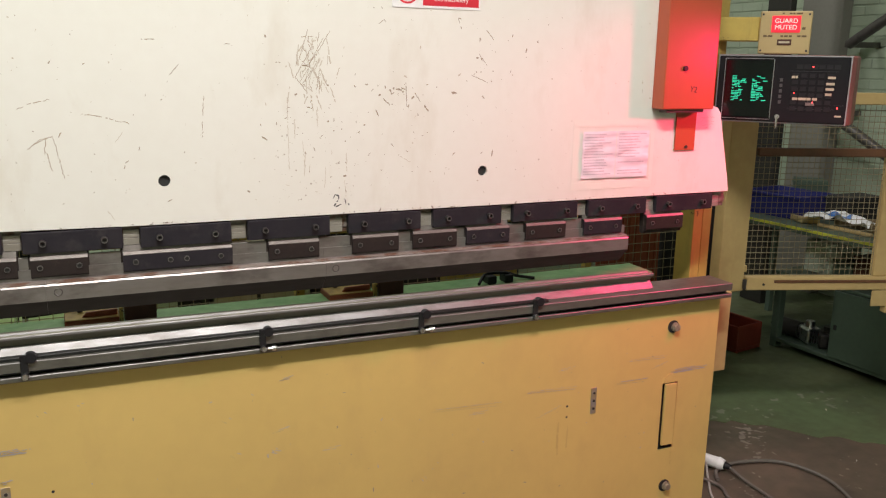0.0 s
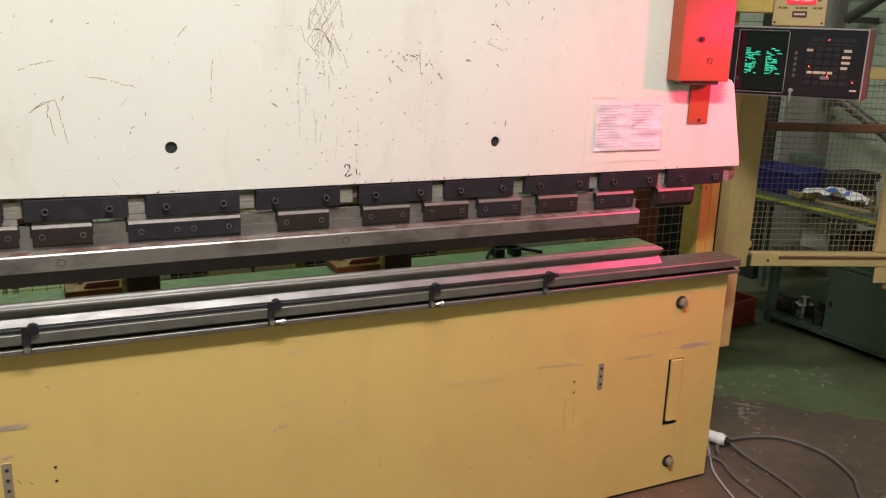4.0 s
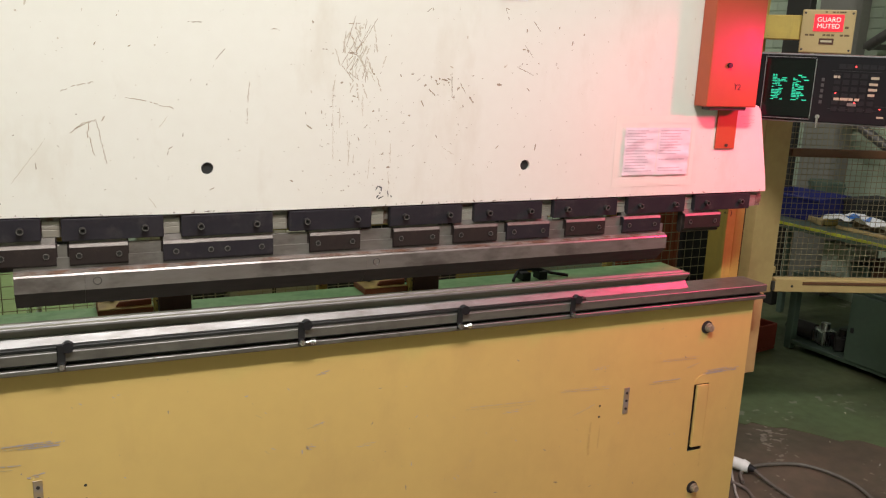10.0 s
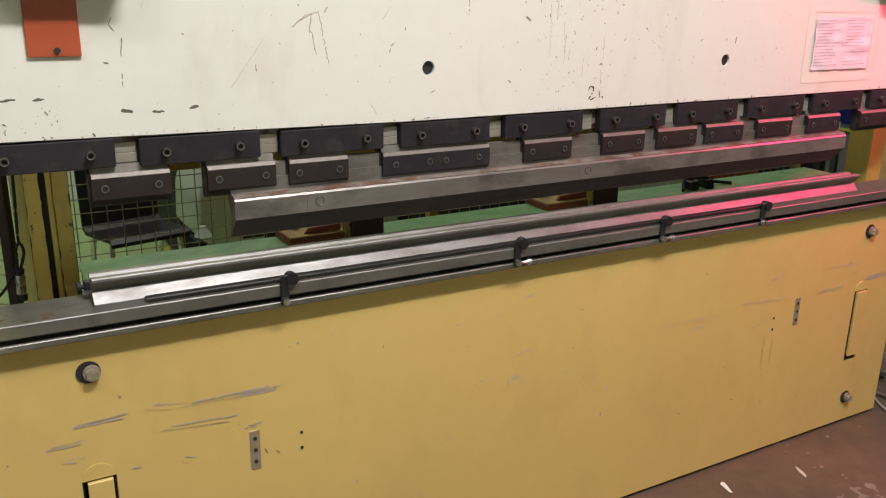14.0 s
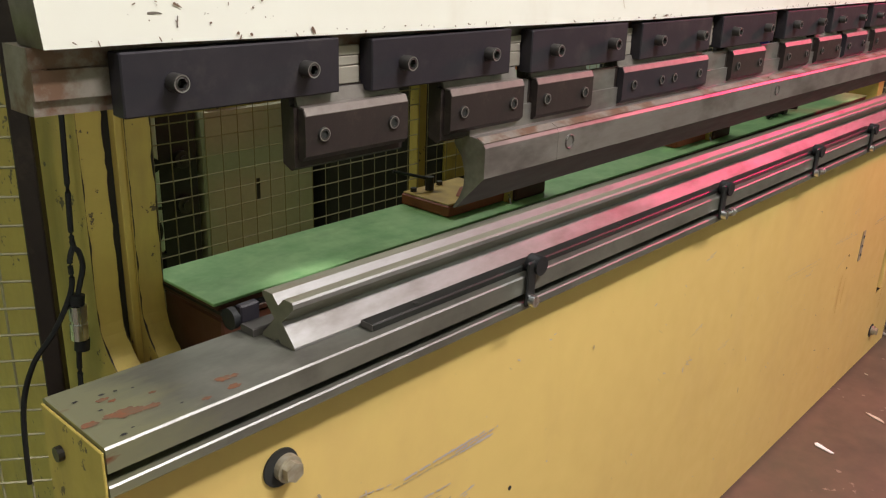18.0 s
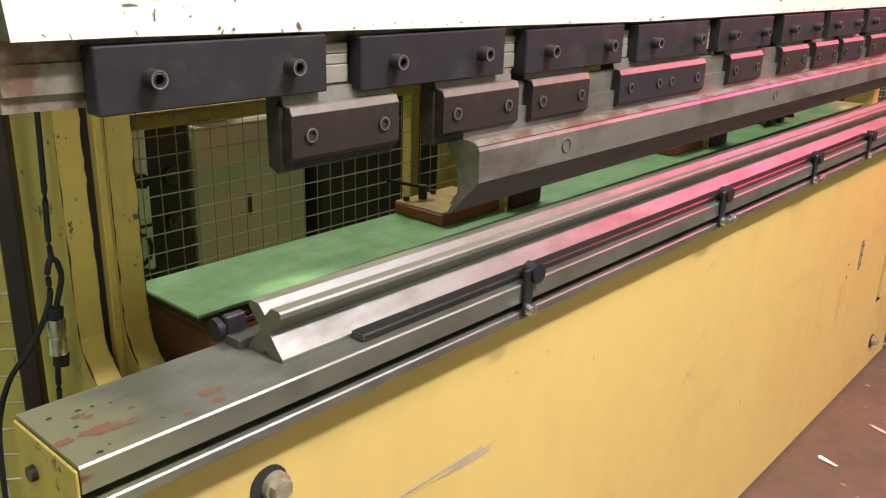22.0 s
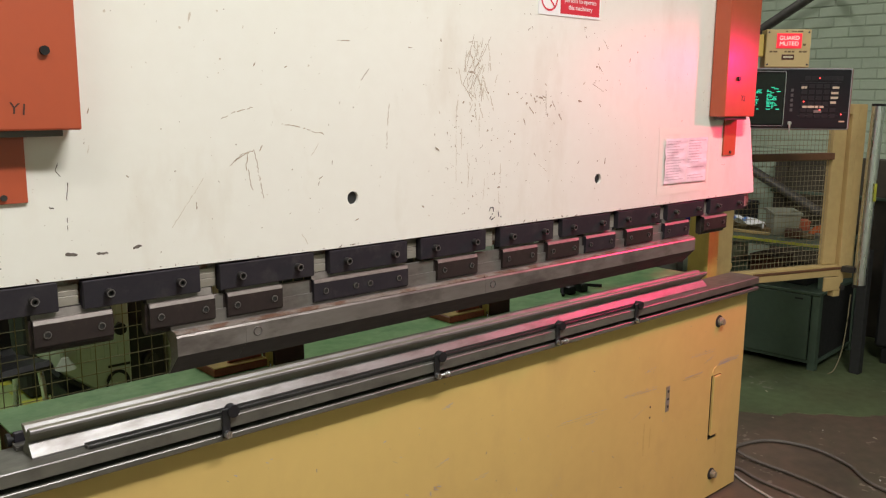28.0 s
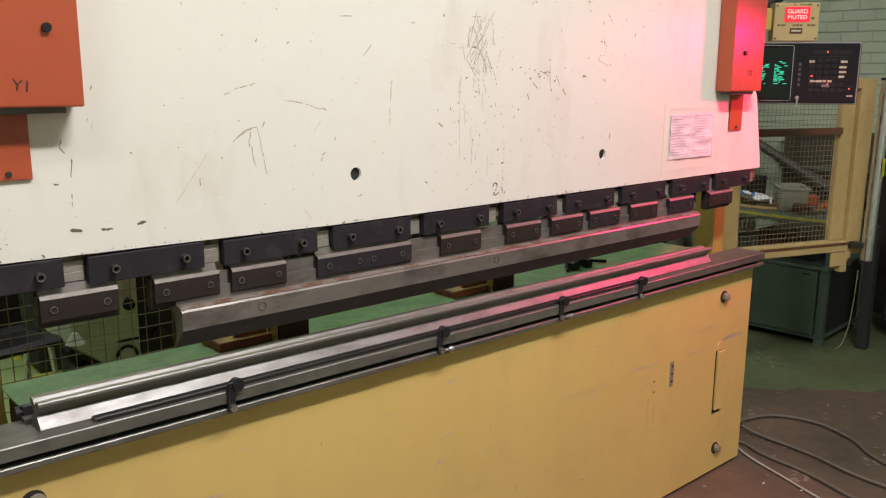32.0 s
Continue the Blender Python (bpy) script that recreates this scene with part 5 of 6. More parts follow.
for k, (bx, by, lx, ly, hh, mt, what, turn) in enumerate((
        (4.99, 1.05, 0.03, 0.36, 0.02, GATE, "yellow painted strip", 4), (5.12, 0.92, 0.05, 0.60, 0.03, WOODBIT, "dusty wooden batten", -9), (5.06, 0.74, 0.14, 0.10, 0.05, BROWN, "brown card tray", 22),
        (5.22, 1.12, 0.10, 0.30, 0.04, WOODBIT, "dusty wooden offcut", 31), (5.00, 1.38, 0.08, 0.14, 0.035, BEIGE, "beige card box", -18), (5.46, 0.62, 0.16, 0.22, 0.06, DARK, "black tool case", 12),
        (5.10, 0.56, 0.05, 0.16, 0.03, BRIGHT, "bright metal bar", -40), (5.18, 1.40, 0.05, 0.20, 0.05, DARKSTEEL, "dark steel bar", 50))):
    bm = bmesh.new()
    box(bm, -lx / 2, lx / 2, -ly / 2, ly / 2, 0, hh, 0.004)
    ob = part("bench_clutter", bm, mt)
    ob.matrix_world = pose(bx, by, 0.8035 + 0.0005 * k, 0, 0, turn)
    tagged(ob, what + " lying among clutter on the bench", "bench clutter", "clutter on the bench")
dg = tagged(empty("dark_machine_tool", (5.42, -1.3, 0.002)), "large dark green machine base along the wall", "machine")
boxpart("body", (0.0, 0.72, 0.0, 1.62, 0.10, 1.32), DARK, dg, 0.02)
boxpart("pipe_rail", (-0.02, -0.004, 0.02, 1.60, 0.985, 0.997), ALU, dg, 0.002)
boxpart("foot", (0.0, 0.72, 0.05, 1.57, 0.0, 0.099), BLACK, dg, 0.004)
boxpart("upper_cover", (-0.012, -0.001, 0.01, 1.61, 1.0, 1.31), DIMSTEEL, dg, 0.004, "dull grey upper cover")
boxpart("warning_tape", (-0.006, -0.001, 0.7, 1.1, 0.765, 0.785), YLINE, dg, 0, "torn yellow tape")
bm = bmesh.new()
rod(bm, (-0.05, 1.30, 0.76), (-0.05, 0.72, 0.56), 0.018, 12)
part("tie_rod", bm, DARKSTEEL, dg, "worn steel tie rod", soft=True)
BOARD = mat("dark_brown_board", (0.045, 0.036, 0.026), 0.7, second=(0.085, 0.07, 0.05), grain=20, patch=4, amount=1.2, bump=0.1)
bb = tagged(empty("back_board", (6.0, 0.33, 0.002)), "tall dark brown board standing against the wall behind the bench", "board")
boxpart("sheet", (0.0, 0.18, 0.0, 1.03, 0.0, 1.26), BOARD, bb, 0.006)
for k in range(3):
    boxpart("batten", (-0.02, -0.001, 0.04 + k * 0.44, 0.08 + k * 0.44, 0.0, 1.24), BOARD, bb, 0.003)
boxpart("ledge", (-0.05, -0.0215, 0.0, 1.03, 0.985, 1.005), GREENCAB, bb, 0.002)
bm = bmesh.new()
tube(bm, smooth_path([(4.93, 0.39, 0.005), (4.97, 0.37, 0.03), (5.01, 0.352, 0.14), (5.03, 0.345, 0.30), (5.035, 0.34, 0.5)]), 0.0035)
tagged(boxpart("short_post", (5.06, 5.12, 0.26, 0.32, 0.0025, 0.78), DARK, None, 0.003), "short dark steel post beside the bench", "post")
tagged(part("leaning_lead", bm, WIRE, soft=True), "grey lead running down to the floor by the bench", "cable")

for a, b in (((5.9, 1.10, 2.42), (5.9, 1.96, 1.91)), ((5.9, 2.05, 1.42), (5.9, 0.95, 0.87))):
    bm = bmesh.new()
    rod(bm, a, b, 0.035, 14)
    br = tagged(part("brace_pipe", bm, DARKSTEEL, soft=True), "dark steel brace pipe fixed to the brick wall", "pipe", "brace pipes")
    for q in (a, b):
        boxpart("bracket", (q[0] - 0.02, 6.192 if q[1] > 1.0 else 5.998, q[1] - 0.02, q[1] + 0.02, q[2] - 0.02, q[2] + 0.02), DARKSTEEL, br, 0.002)
tagged(boxpart("steel_stanchion", (5.50, 5.56, 2.14, 2.35, 0.0025, 4.59), BLACKSCREW, None, 0.004), "dark steel building stanchion by the wall", "column")
tagged(boxpart("wall_pier", (6.10, 6.199, 2.22, 2.60, 0.0025, 4.59), mat("grey_render", (0.26, 0.25, 0.22), 0.7, patch=3), None, 0.004), "grey rendered wall pier", "pier", kind="structure")

# ---- notices ----
sg = tagged(empty("warning_sign", (1.868, -0.0008, 1.925 + MZ)), "red and white no-unauthorised-persons sign on the ram", "sign")
boxpart("sheet", (-0.146, 0.146, -0.0016, 0.0, 0.0, 0.098), SIGNWHITE, sg, 0.0004)
boxpart("red_field", (-0.047, 0.140, -0.0022, -0.0017, 0.008, 0.090), SIGNRED, sg, 0)
for words, z in (("No unauthorised", 0.070), ("persons to operate", 0.049), ("this machinery", 0.028)):
    text_part("lettering", words, 0.0196, Matrix.Translation((0.047, -0.0026, z)) @ FACE, SIGNWHITE, sg)
bm = bmesh.new()
ring = [(-0.098 + 0.036 * math.cos(k * math.tau / 32), -0.0022, 0.049 + 0.036 * math.sin(k * math.tau / 32)) for k in range(33)]
n0 = len(ring)
for k in range(32):
    a0, a1 = k * math.tau / 32, (k + 1) * math.tau / 32
    vs = [bm.verts.new((-0.098 + r * math.cos(a), -0.0022, 0.049 + r * math.sin(a))) for a, r in ((a0, 0.038), (a1, 0.038), (a1, 0.032), (a0, 0.032))]
    bm.faces.new(vs)
c45 = 0.7071
vs = [bm.verts.new((-0.098 + x, -0.0022, 0.049 + z)) for x, z in ((-0.034 * c45 - 0.002, 0.034 * c45 - 0.002), (-0.034 * c45 + 0.002, 0.034 * c45 + 0.002), (0.034 * c45 + 0.002, -0.034 * c45 + 0.002), (0.034 * c45 - 0.002, -0.034 * c45 - 0.002))]
bm.faces.new(vs)
part("prohibition_ring", bm, SIGNRED, sg)

pn = tagged(empty("paper_notice", (2.555, -0.0008, 1.378 + MZ)), "two creased typed sheets in a plastic sleeve on the ram", "notice")


def paper_y(px, pz):
    return -0.0042 + 0.0042 * noise.noise(Vector((px * 16, pz * 34, 1.0))) + 0.0012 * noise.noise(Vector((px * 40, pz * 120, 7.0)))


PAPER = mat("lilac_white_paper", (0.80, 0.775, 0.81), 0.5, second=(0.70, 0.67, 0.75), grain=30, patch=14, amount=0.9, bump=0.1, stretch=(0.6, 1, 2.5))
for name, x0, x1 in (("left_sheet", -0.138, -0.001), ("right_sheet", 0.001, 0.138)):
    bm = bmesh.new()
    bmesh.ops.create_grid(bm, x_segments=20, y_segments=32, size=0.5)
    for v in bm.verts:
        x, z = x0 + (v.co.x + 0.5) * (x1 - x0), 0.004 + (v.co.y + 0.5) * 0.162
        v.co = Vector((x, paper_y(x, z), z))
    part("paper", bm, PAPER, pn, "creased typed sheet", soft=True)
bm = bmesh.new()
rng = random.Random(7)
for x0, x1 in ((-0.130, -0.010), (0.010, 0.130)):
    for r in range(15):
        zz = 0.154 - r * 0.0098
        w = rng.uniform(0.6, 1.0) * (x1 - x0)
        if rng.random() < 0.85:
            for q in range(12):
                a, b = x0 + w * q / 12, x0 + w * (q + rng.uniform(0.7, 1.0)) / 12
                bm.faces.new([bm.verts.new((px, paper_y(px, pz) - 0.0005, pz)) for px, pz in ((a, zz), (b, zz), (b, zz + 0.0036), (a, zz + 0.0036))])
tagged(part("typing", bm, mat("grey_type", (0.54, 0.51, 0.57), 0.6, bump=0), pn), kind="stuff")
SLEEVE = mat("clear_tape", (0.79, 0.775, 0.705), 0.34, second=(0.755, 0.73, 0.655), bump=0)
for dims in ((-0.175, 0.165, 0.181, 0.205), (-0.175, 0.165, -0.035, -0.012), (-0.175, -0.152, -0.0115, 0.1805), (0.148, 0.165, -0.0115, 0.1805)):
    boxpart("tape", (dims[0], dims[1], -0.0004, 0.0, dims[2], dims[3]), SLEEVE, pn, 0, "yellowed clear tape")


# ---- scratches and chips in the paint ----
LIFT = [0.0003]   # each layer of marks lies a little proud of the one before


def strokes(name, marks, material, parent, ram_shift, wobble=0.0012):
    """Thin flat strokes on the plane y = 0; each mark is a width and then x, z pairs."""
    bm = bmesh.new()
    rng = random.Random(len(marks))
    LIFT[0] += 0.00006
    for w, *xz in marks:
        pts = [Vector((xz[i], 0, xz[i + 1] + ram_shift)) for i in range(0, len(xz), 2)]
        line = []
        for a, b in zip(pts, pts[1:]):
            n = max(3, int((b - a).length / 0.0045))
            line += [a.lerp(b, k / n) for k in range(n)]
        line.append(pts[-1])
        run = []
        for i, p in enumerate(line):
            d = (line[min(i + 1, len(line) - 1)] - line[max(i - 1, 0)]).normalized()
            s = Vector((-d.z, 0, d.x))
            half = w * 0.5 * rng.uniform(0.45, 1.0) * (0.6 if i in (0, len(line) - 1) else 1)
            p = p + s * rng.uniform(-wobble, wobble)
            run.append((p + s * half, p - s * half))
        for (a, b), (c_, d_) in zip(run, run[1:]):
            if rng.random() < 0.92:
                bm.faces.new([bm.verts.new((q.x, -LIFT[0], q.z)) for q in (a, c_, d_, b)])
    return tagged(part(name, bm, material, parent), kind="stuff")


def flecks(name, count, x0, x1, z0, z1, size, material, parent, seed, streak=0.3, keep=None):
    """Scattered small irregular paint chips on the plane y = 0."""
    bm = bmesh.new()
    rng = random.Random(seed)
    LIFT[0] += 0.00006
    while count:
        x, z = rng.uniform(x0, x1), rng.uniform(z0, z1)
        if keep and not keep(x, z):
            continue
        count -= 1
        s = size * rng.choice((0.4, 0.5, 0.6, 0.8, 1.0, 1.6))
        a = rng.uniform(0, math.pi)
        long = rng.uniform(2.0, 5.0) if rng.random() < streak else rng.uniform(0.8, 1.4)
        pts = []
        for k in range(6):
            t = k * math.tau / 6
            u, v = long * s * math.cos(t) * rng.uniform(0.6, 1.2), s * math.sin(t) * rng.uniform(0.6, 1.2)
            pts.append((x + u * math.cos(a) - v * math.sin(a), -LIFT[0], z + u * math.sin(a) + v * math.cos(a)))
        bm.faces.new([bm.verts.new(p) for p in pts])
    return tagged(part(name, bm, material, parent), kind="stuff")


LEFT_MARKS = [(0.0025, 0.35, 1.55, 0.346, 1.535, 0.355, 1.523), (0.0025, 0.367, 1.516, 0.363, 1.476), (0.0025, 0.362, 1.448, 0.361, 1.417), (0.004, 0.329, 1.465, 0.338, 1.462),
              (0.008, 0.353, 1.371, 0.376, 1.367), (0.008, 0.413, 1.365, 0.437, 1.364), (0.008, 0.488, 1.368, 0.507, 1.372),
              (0.006, 0.126, 1.398, 0.167, 1.401), (0.007, 0.196, 1.398, 0.217, 1.399), (0.006, 0.009, 1.378, 0.039, 1.384), (0.003, 0.059, 1.389, 0.058, 1.37),
              (0.003, 0.109, 1.348, 0.128, 1.348), (0.003, 0.144, 1.345, 0.14, 1.33)]
ARROW_MARKS = [(0.003, 0.715, 1.528, 0.747, 1.552, 0.777, 1.56), (0.003, 0.728, 1.538, 0.762, 1.557), (0.003, 0.777, 1.56, 0.789, 1.495, 0.797, 1.449), (0.003, 0.759, 1.554, 0.755, 1.515),
               (0.003, 0.76, 1.519, 0.77, 1.469), (0.004, 0.791, 1.557, 0.799, 1.57), (0.003, 0.693, 1.63, 0.714, 1.638), (0.003, 0.723, 1.643, 0.757, 1.652), (0.003, 0.762, 1.652, 0.776, 1.656),
               (0.003, 0.849, 1.618, 0.895, 1.611, 0.937, 1.599, 0.967, 1.592), (0.003, 1.166, 1.664, 1.161, 1.61), (0.003, 1.159, 1.595, 1.159, 1.551)]
MIDDLE_MARKS = [(0.003, 1.009, 1.813, 1.045, 1.815), (0.003, 1.078, 1.721, 1.102, 1.749), (0.003, 1.227, 1.806, 1.243, 1.807), (0.003, 0.633, 1.458, 0.632, 1.436), (0.003, 0.989, 1.528, 0.988, 1.513),
                (0.003, 0.95, 1.485, 0.961, 1.492), (0.005, 1.278, 1.395, 1.288, 1.386), (0.004, 1.369, 1.759, 1.383, 1.759), (0.003, 1.643, 1.482, 1.654, 1.494)]
SCRIBBLE = [(0.0025, 1.53, 1.85, 1.495, 1.792), (0.0025, 1.465, 1.852, 1.438, 1.77, 1.475, 1.74, 1.447, 1.698, 1.476, 1.677), (0.0025, 1.48, 1.812, 1.425, 1.718, 1.462, 1.672),
            (0.0025, 1.458, 1.832, 1.489, 1.761, 1.461, 1.708), (0.0025, 1.437, 1.811, 1.428, 1.749), (0.0025, 1.444, 1.831, 1.479, 1.833), (0.0025, 1.495, 1.792, 1.446, 1.729),
            (0.002, 1.51, 1.83, 1.47, 1.76, 1.45, 1.69), (0.002, 1.455, 1.80, 1.47, 1.75, 1.435, 1.70)]
RIGHT_MARKS = [(0.0025, 1.681, 1.875, 1.699, 1.889), (0.003, 1.941, 1.899, 1.953, 1.867), (0.0025, 2.036, 1.871, 2.067, 1.837), (0.0025, 2.014, 1.794, 2.045, 1.759), (0.0025, 1.991, 1.728, 2.05, 1.705),
               (0.008, 1.726, 1.687, 1.756, 1.681), (0.003, 1.768, 1.704, 1.772, 1.632), (0.004, 1.695, 1.656, 1.717, 1.636), (0.003, 1.798, 1.675, 1.817, 1.646), (0.007, 1.83, 1.635, 1.845, 1.617),
               (0.008, 1.922, 1.675, 1.94, 1.672)]
FAINT = [(0.002, 0.652, 1.504, 0.575, 1.403), (0.002, 0.95, 1.571, 0.93, 1.542), (0.002, 0.897, 1.356, 0.916, 1.33), (0.002, 0.412, 1.582, 0.409, 1.566), (0.002, 1.444, 1.534, 1.448, 1.458),
         (0.002, 1.75, 1.48, 1.785, 1.461), (0.0018, 1.40, 1.66, 1.402, 1.45)]
TANMARK = mat("tan_scratch", (0.36, 0.285, 0.215), 0.6, second=(0.50, 0.42, 0.32), grain=250, patch=80, amount=0.9, bump=0)
for nm, marks in (("scuffing", LEFT_MARKS), ("arrow_scratch", ARROW_MARKS), ("scuffing", MIDDLE_MARKS), ("scribbled_scratch", SCRIBBLE), ("scuffing", RIGHT_MARKS)):
    strokes(nm, marks, DARKMARK if marks is LEFT_MARKS else TANMARK if marks is SCRIBBLE or marks is ARROW_MARKS else SCRATCH, ram, MZ, 0.0018 if marks is ARROW_MARKS else 0.0009)
FAINTM = mat("faint_scuff", (0.57, 0.51, 0.42), 0.6, second=(0.48, 0.42, 0.33), grain=200, patch=60, bump=0)
strokes("faint_scratch", FAINT, FAINTM, ram, MZ)
strokes("pencil_note", [(0.0015, 2.915, 1.585, 2.985, 1.588), (0.0015, 2.92, 1.575, 2.99, 1.572), (0.0015, 2.93, 1.560, 2.985, 1.562), (0.0015, 2.935, 1.548, 2.98, 1.55)], FAINTM, ram, MZ, 0.003)
strokes("inked_figure", [(0.0045, 1.534, 1.358, 1.541, 1.370, 1.552, 1.366, 1.552, 1.355, 1.538, 1.336, 1.545, 1.333, 1.560, 1.340), (0.004, 1.572, 1.356, 1.575, 1.338), (0.004, 1.582, 1.341, 1.586, 1.336)], INK, ram, MZ, 0.0)
rng = random.Random(12)
strokes("scribbled_scratch", [(rng.uniform(0.001, 0.003), x, z, x + rng.uniform(-0.012, 0.012), z - rng.uniform(0.015, 0.05))
                              for x, z in [(1.478 + rng.gauss(0, 0.022), 1.70 + rng.uniform(0, 0.16)) for _ in range(14)]], TANMARK, ram, MZ)
strokes("scribbled_scratch", [(rng.uniform(0.002, 0.006), x, z, x + rng.uniform(-0.02, 0.02), z - rng.uniform(0.01, 0.05))
                              for x, z in [(1.47 + rng.gauss(0, 0.025), 1.66 + rng.uniform(0, 0.18)) for _ in range(34)]], FAINTM, ram, MZ)
strokes("worn_streak", [(rng.uniform(0.0015, 0.003), x, z, x + rng.uniform(-0.006, 0.006), z - rng.uniform(0.02, 0.08))
                        for x, z in [(1.50 + rng.gauss(0, 0.06), 1.40 + rng.uniform(0, 0.27)) for _ in range(9)]], FAINTM, ram, MZ)
strokes("scuffing", [(rng.uniform(0.003, 0.008), x, z, x + rng.uniform(-0.015, 0.015), z + rng.uniform(-0.012, 0.012))
                        for x, z in [(1.75 + rng.gauss(0, 0.06), 1.66 + rng.gauss(0, 0.025)) for _ in range(16)] + [(2.02 + rng.gauss(0, 0.02), 1.78 + rng.gauss(0, 0.06)) for _ in range(9)]], SCRATCH, ram, MZ, 0.002)
on_ram = lambda x, z: abs(x - 1.06) > 0.03 or abs(z - 1.415) > 0.03
flecks("paint_wear", 200, 0.05, 3.0, 1.33, 1.60, 0.0010, SCRATCH, ram, 3, keep=on_ram)
flecks("paint_wear", 200, 0.40, 2.66, 1.60, 2.1, 0.0011, SCRATCH, ram, 5)
flecks("paint_wear", 110, 1.35, 1.62, 1.34, 1.62, 0.0013, SCRATCH, ram, 6)
flecks("paint_wear", 60, 1.3, 2.3, 1.40, 1.95, 0.0018, SCRATCH, ram, 16, streak=0.5)
flecks("paint_wear", 36, 0.09, 0.25, 1.318, 1.37, 0.0008, mat("rust_fleck", (0.15, 0.09, 0.06), 0.7, bump=0), ram, 8)
for v in flecks("rusting", 130, 0.03, 3.07, ZB + 0.002, ZB + 0.007, 0.0011, bpy.data.materials["rust_fleck"], ram, 9, streak=0.6).data.vertices:
    v.co.z += view_lift(v.co.x)
flecks("scuffing", 90, 0.3, 2.9, 1.34, 1.95, 0.0018, FAINTM, ram, 10, streak=0.2)

PANEL_RIGHT = [(0.003, 2.243, 0.603, 2.448, 0.59), (0.006, 2.644, 0.587, 2.772, 0.585), (0.008, 2.881, 0.589, 3.046, 0.591), (0.005, 2.90, 0.601, 3.0, 0.604), (0.003, 2.368, 0.67, 2.429, 0.669),
               (0.0025, 1.889, 0.597, 2.141, 0.586), (0.003, 2.013, 0.558, 2.075, 0.556), (0.002, 2.298, 0.504, 2.392, 0.537), (0.0025, 2.67, 0.664, 2.844, 0.658), (0.003, 2.80, 0.625, 2.86, 0.64)]
PANEL_MID = [(0.005, 1.356, 0.78, 1.388, 0.783), (0.004, 1.349, 0.616, 1.386, 0.625), (0.006, 1.327, 0.554, 1.336, 0.545), (0.003, 1.195, 0.683, 1.212, 0.677), (0.004, 1.835, 0.355, 1.846, 0.342),
             (0.006, 1.12, 0.411, 1.128, 0.404), (0.003, 1.485, 0.522, 1.541, 0.521), (0.005, 1.219, 0.564, 1.232, 0.557), (0.006, 1.326, 0.546, 1.345, 0.537)]
PANEL_LEFT = [(0.007, 0.19, 0.685, 0.296, 0.685), (0.006, 0.445, 0.685, 0.624, 0.685), (0.008, 0.543, 0.674, 0.645, 0.672), (0.005, 0.391, 0.638, 0.547, 0.628), (0.005, 0.135, 0.646, 0.204, 0.644),
              (0.004, 0.418, 0.554, 0.446, 0.544), (0.008, 0.559, 0.588, 0.593, 0.588), (0.005, 0.697, 0.783, 0.705, 0.779), (0.005, 0.782, 0.79, 0.79, 0.786), (0.003, 0.36, 0.70, 0.42, 0.69), (0.004, 0.16, 0.61, 0.20, 0.60)]
DULLBLUE = mat("faint_scratch_blue", (0.46, 0.37, 0.22), 0.5, bump=0)
for marks in (PANEL_RIGHT, PANEL_MID, PANEL_LEFT):
    strokes("scratching", [(w * 0.75, *m) for w, *m in marks], BLUESCRATCH, panel, 0.0, 0.0007)
    strokes("scratching", [(w * 0.5, *[c + (0.0045 if i % 2 else 0.012) + (0.004 if i == 3 else 0) for i, c in enumerate(m)]) for w, *m in marks[::2]], BLUESCRATCH, panel, 0.0, 0.0006)
    strokes("scratching", [(w * 0.45, *[c + (-0.006 if i % 2 else -0.02) - (0.005 if i == 3 else 0) for i, c in enumerate(m)]) for w, *m in marks[1::2]], DULLBLUE, panel, 0.0, 0.0006)
off_slots = lambda x, z: not (0.19 < x < 0.28 and z < 0.6) and not (2.84 < x < 2.93 and z < 0.6)
flecks("paint_wear", 120, 0.05, 3.06, 0.03, 0.86, 0.0014, SCRATCH, panel, 21, keep=off_slots)
flecks("paint_wear", 100, 0.05, 3.06, 0.15, 0.8, 0.0015, BLUESCRATCH, panel, 22, streak=0.5, keep=off_slots)
DULL = mat("dulled_enamel", (0.60, 0.42, 0.15), 0.55, second=(0.54, 0.36, 0.13), bump=0.05)
strokes("dribble", [(0.010, 2.38, 0.47, 2.377, 0.40, 2.38, 0.34), (0.008, 2.42, 0.45, 2.418, 0.36), (0.01, 2.91, 0.27, 2.912, 0.20)], DULL, panel, 0.0)

# rust stains and flaking paint on the bare end of the bed
RUST = mat("orange_rust", (0.20, 0.052, 0.014), 0.8, second=(0.11, 0.075, 0.045), grain=260, patch=110, amount=1.7, rugged=0.7)
rng = random.Random(2)


def bed_stain(name, cx, cy, rx, ry, z, material):
    bm = bmesh.new()
    pts = []
    for k in range(36):
        a = k * math.tau / 36
        q = 1 + 0.55 * noise.noise(Vector((cx * 70 + 1.7 * math.cos(a), cy * 70 + 1.7 * math.sin(a), 3.0))) + rng.uniform(-0.12, 0.12)
        x, y = cx + rx * q * math.cos(a), cy + ry * q * math.sin(a)
        pts.append(bm.verts.new((max(0.001, x), min(0.108, max(-0.030, y)), z)))
    bm.faces.new(pts)
    return part(name, bm, material, rail)


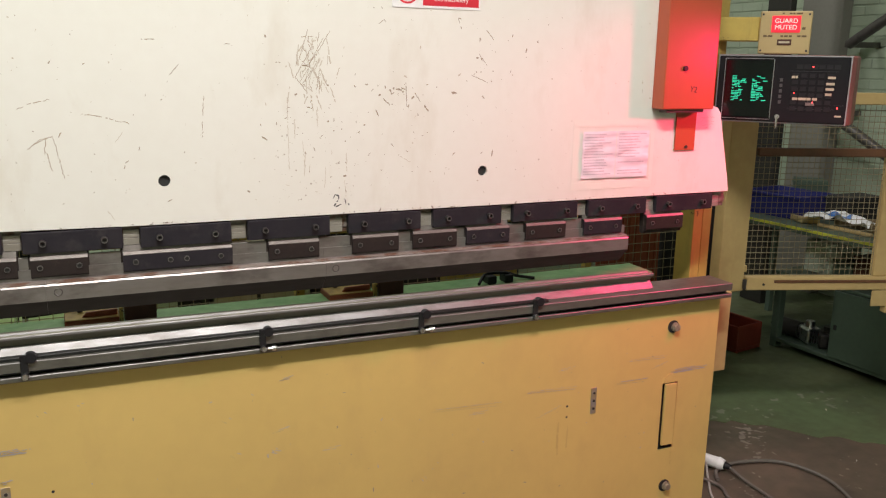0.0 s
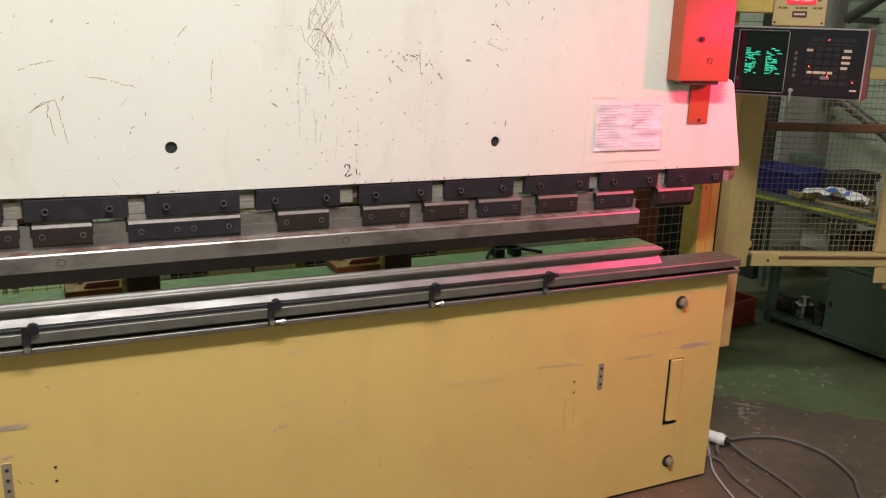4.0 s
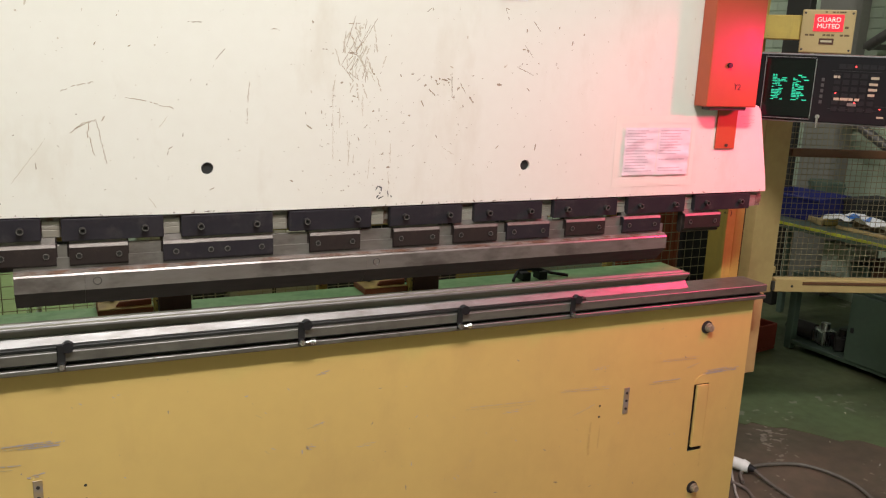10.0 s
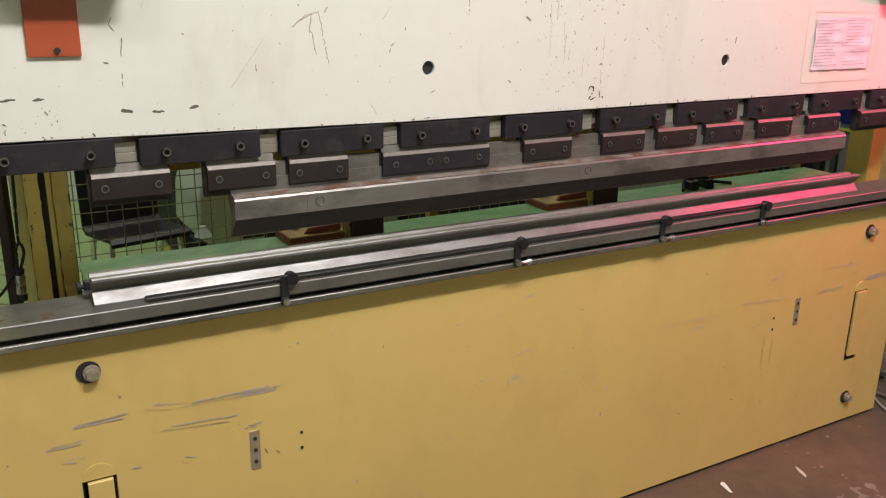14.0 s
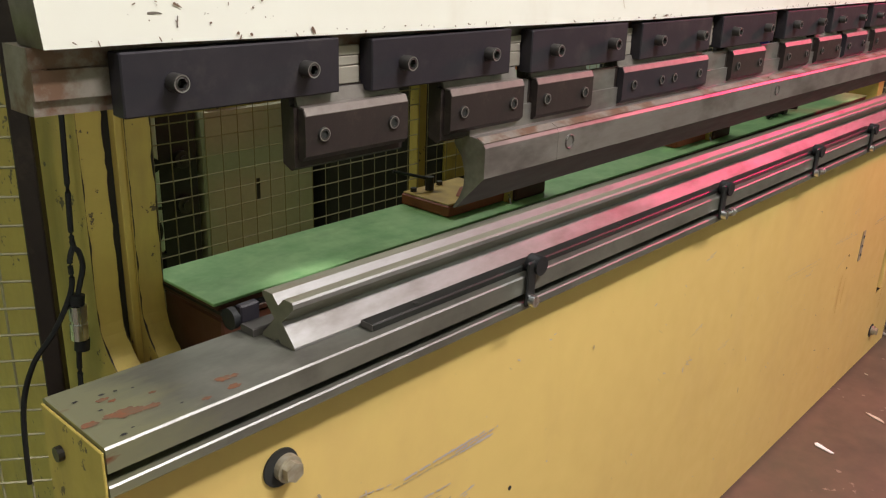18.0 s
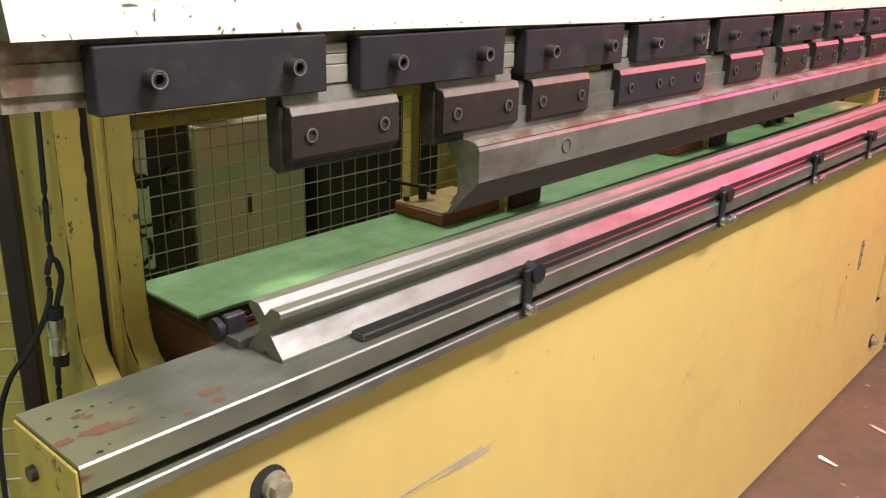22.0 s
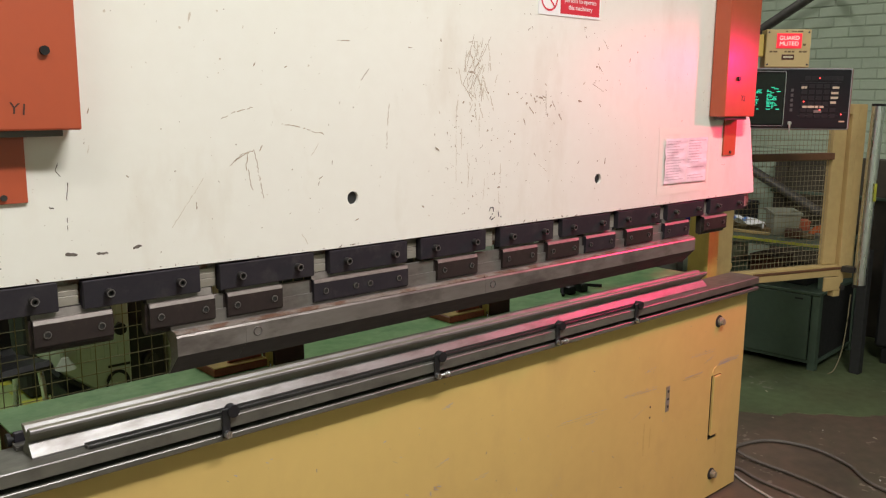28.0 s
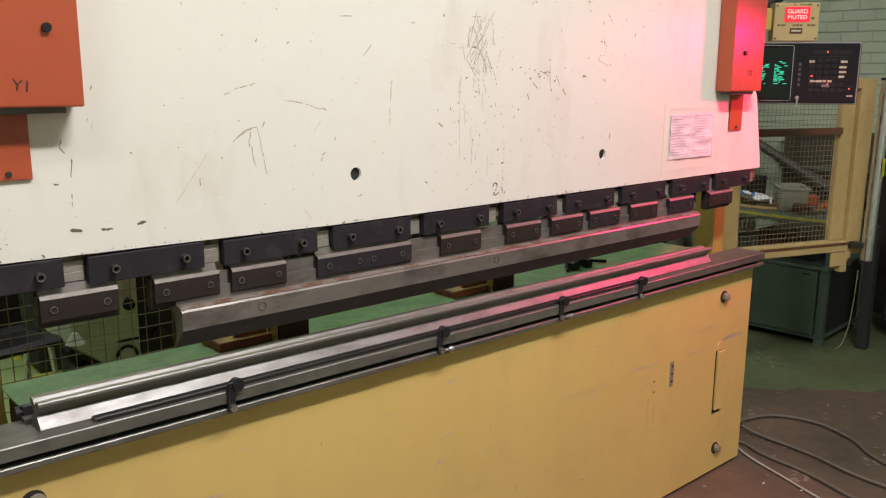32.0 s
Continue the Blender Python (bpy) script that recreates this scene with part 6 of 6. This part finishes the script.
for cx, cy, r in ((0.060, 0.010, 0.014), (0.072, 0.006, 0.010), (0.086, 0.003, 0.008), (0.046, 0.014, 0.007), (0.168, 0.003, 0.009), (0.180, 0.001, 0.006), (0.168, -0.019, 0.008), (0.133, -0.021, 0.005),
                  (0.026, 0.012, 0.008), (0.055, 0.048, 0.006), (0.062, 0.040, 0.004), (0.10, 0.028, 0.004)):
    bed_stain("rust_stain", cx, cy, r, r * 0.6, 0.9487 + view_tilt(cx), RUST)
for cx, cy, r in ((0.040, -0.026, 0.0035), (0.060, 0.058, 0.003), (0.074, 0.056, 0.0025), (0.045, 0.030, 0.0025), (0.09, 0.05, 0.002), (0.034, 0.062, 0.003), (0.11, -0.012, 0.002), (0.052, -0.020, 0.0018)):
    bed_stain("oil_spot", cx, cy, r, r * 0.6, 0.9489 + view_tilt(cx), INK)

# ---- cables, plug and litter on the floor ----
pl = tagged(empty("cable_plug", (3.335, 0.21, 0.003), -62), "white industrial plug with a black cable on the floor", "plug")
bm = bmesh.new()
rod(bm, (-0.06, 0, 0.032), (0.03, 0, 0.030), 0.026, 18)
rod(bm, (0.03, 0, 0.030), (0.055, 0, 0.029), 0.030, 18, 0.022)
part("body", bm, SIGNWHITE, pl, soft=True)
bm = bmesh.new()
rod(bm, (0.055, 0, 0.029), (0.085, 0, 0.027), 0.018, 14, 0.010)
part("gland", bm, RUBBER, pl, soft=True)


def cable(name, pts, r, material, label):
    bm = bmesh.new()
    tube(bm, smooth_path([(x, y, r + 0.003 + z) for x, y, z in pts], 12), r, 10)
    return tagged(part(name, bm, material, soft=True), label, "cable", "floor cables")


cable("floor_cable", [(3.37, 0.14, 0.02), (3.37, 0.04, 0.004), (3.36, -0.2, 0.0), (3.30, -0.5, 0), (3.35, -1.0, 0), (3.7, -1.6, 0)], 0.0075, CABLEM, "black rubber cable trailing from the plug")
cable("floor_cable", [(3.27, 0.10, 0.0), (3.33, 0.17, 0.0), (3.47, 0.19, 0.0), (3.65, 0.12, 0.0), (3.72, -0.06, 0.0), (3.66, -0.26, 0.0), (3.52, -0.46, 0.0), (3.5, -0.9, 0.0), (3.9, -1.5, 0)], 0.008, CABLEM, "looped black rubber cable on the floor")
cable("floor_cable", [(3.20, 0.13, 0.01), (3.24, 0.05, 0.0), (3.20, -0.06, 0.0), (3.17, -0.28, 0.0), (3.10, -0.5, 0.0), (3.0, -0.9, 0), (3.1, -1.5, 0)], 0.0075, CABLEM, "dark cable lying beside the bed")
cable("floor_cable", [(3.29, 0.20, 0.03), (3.22, 0.10, 0.005), (3.146, -0.01, 0.0), (3.07, -0.21, 0.0), (2.95, -0.6, 0.0), (2.9, -1.2, 0)], 0.005, GREYCABLE, "thin white cable on the floor")
rng = random.Random(31)
for k in range(26):
    x, y = rng.uniform(2.1, 4.4), rng.uniform(-1.3, 0.5)
    if x < 3.2 and y > -0.12:
        y -= 0.5
    if k == 0:
        x, y = 2.451, -0.17
    s = 0.035 if k < 3 else rng.uniform(0.005, 0.016)
    bm = bmesh.new()
    a = rng.uniform(0, 3.14)
    pts = []
    for q in range(7):
        t = q * math.tau / 7
        u, v = s * math.cos(t) * rng.uniform(0.7, 1.2), s * 0.28 * math.sin(t) * rng.uniform(0.6, 1.2)
        pts.append((u * math.cos(a) - v * math.sin(a), u * math.sin(a) + v * math.cos(a)))
    prism(bm, pts, 0.0, 0.0022, "z")
    ob = part("litter_scrap", bm, WHITE if k % 3 else FAINTM)
    ob.location = (x, y, 0.0025)
    tagged(ob, "small pale scrap of litter on the floor", "litter", "floor litter")

# ---- bricks of the east wall ----
bm = bmesh.new()
box(bm, -0.006, 0.0, 0.0, 0.215, 0.0, 0.065, 0.003)
first = part("brick", bm, WALLM, bpy.data.objects["wall_east"])
first.location = (6.199, 0.2, 1.0)
shared = first.data
rng = random.Random(17)
for row in range(20):
    for col in range(15):
        if row == 0 and col == 0:
            continue
        y = 0.2 + col * 0.225 + (0.1125 if row % 2 else 0.0)
        o = bpy.data.objects.new("brick", shared)
        scene.collection.objects.link(o)
        o.parent = bpy.data.objects["wall_east"]
        o.location = (6.199 + rng.uniform(-0.0015, 0.0015), y, 1.0 + row * 0.075)
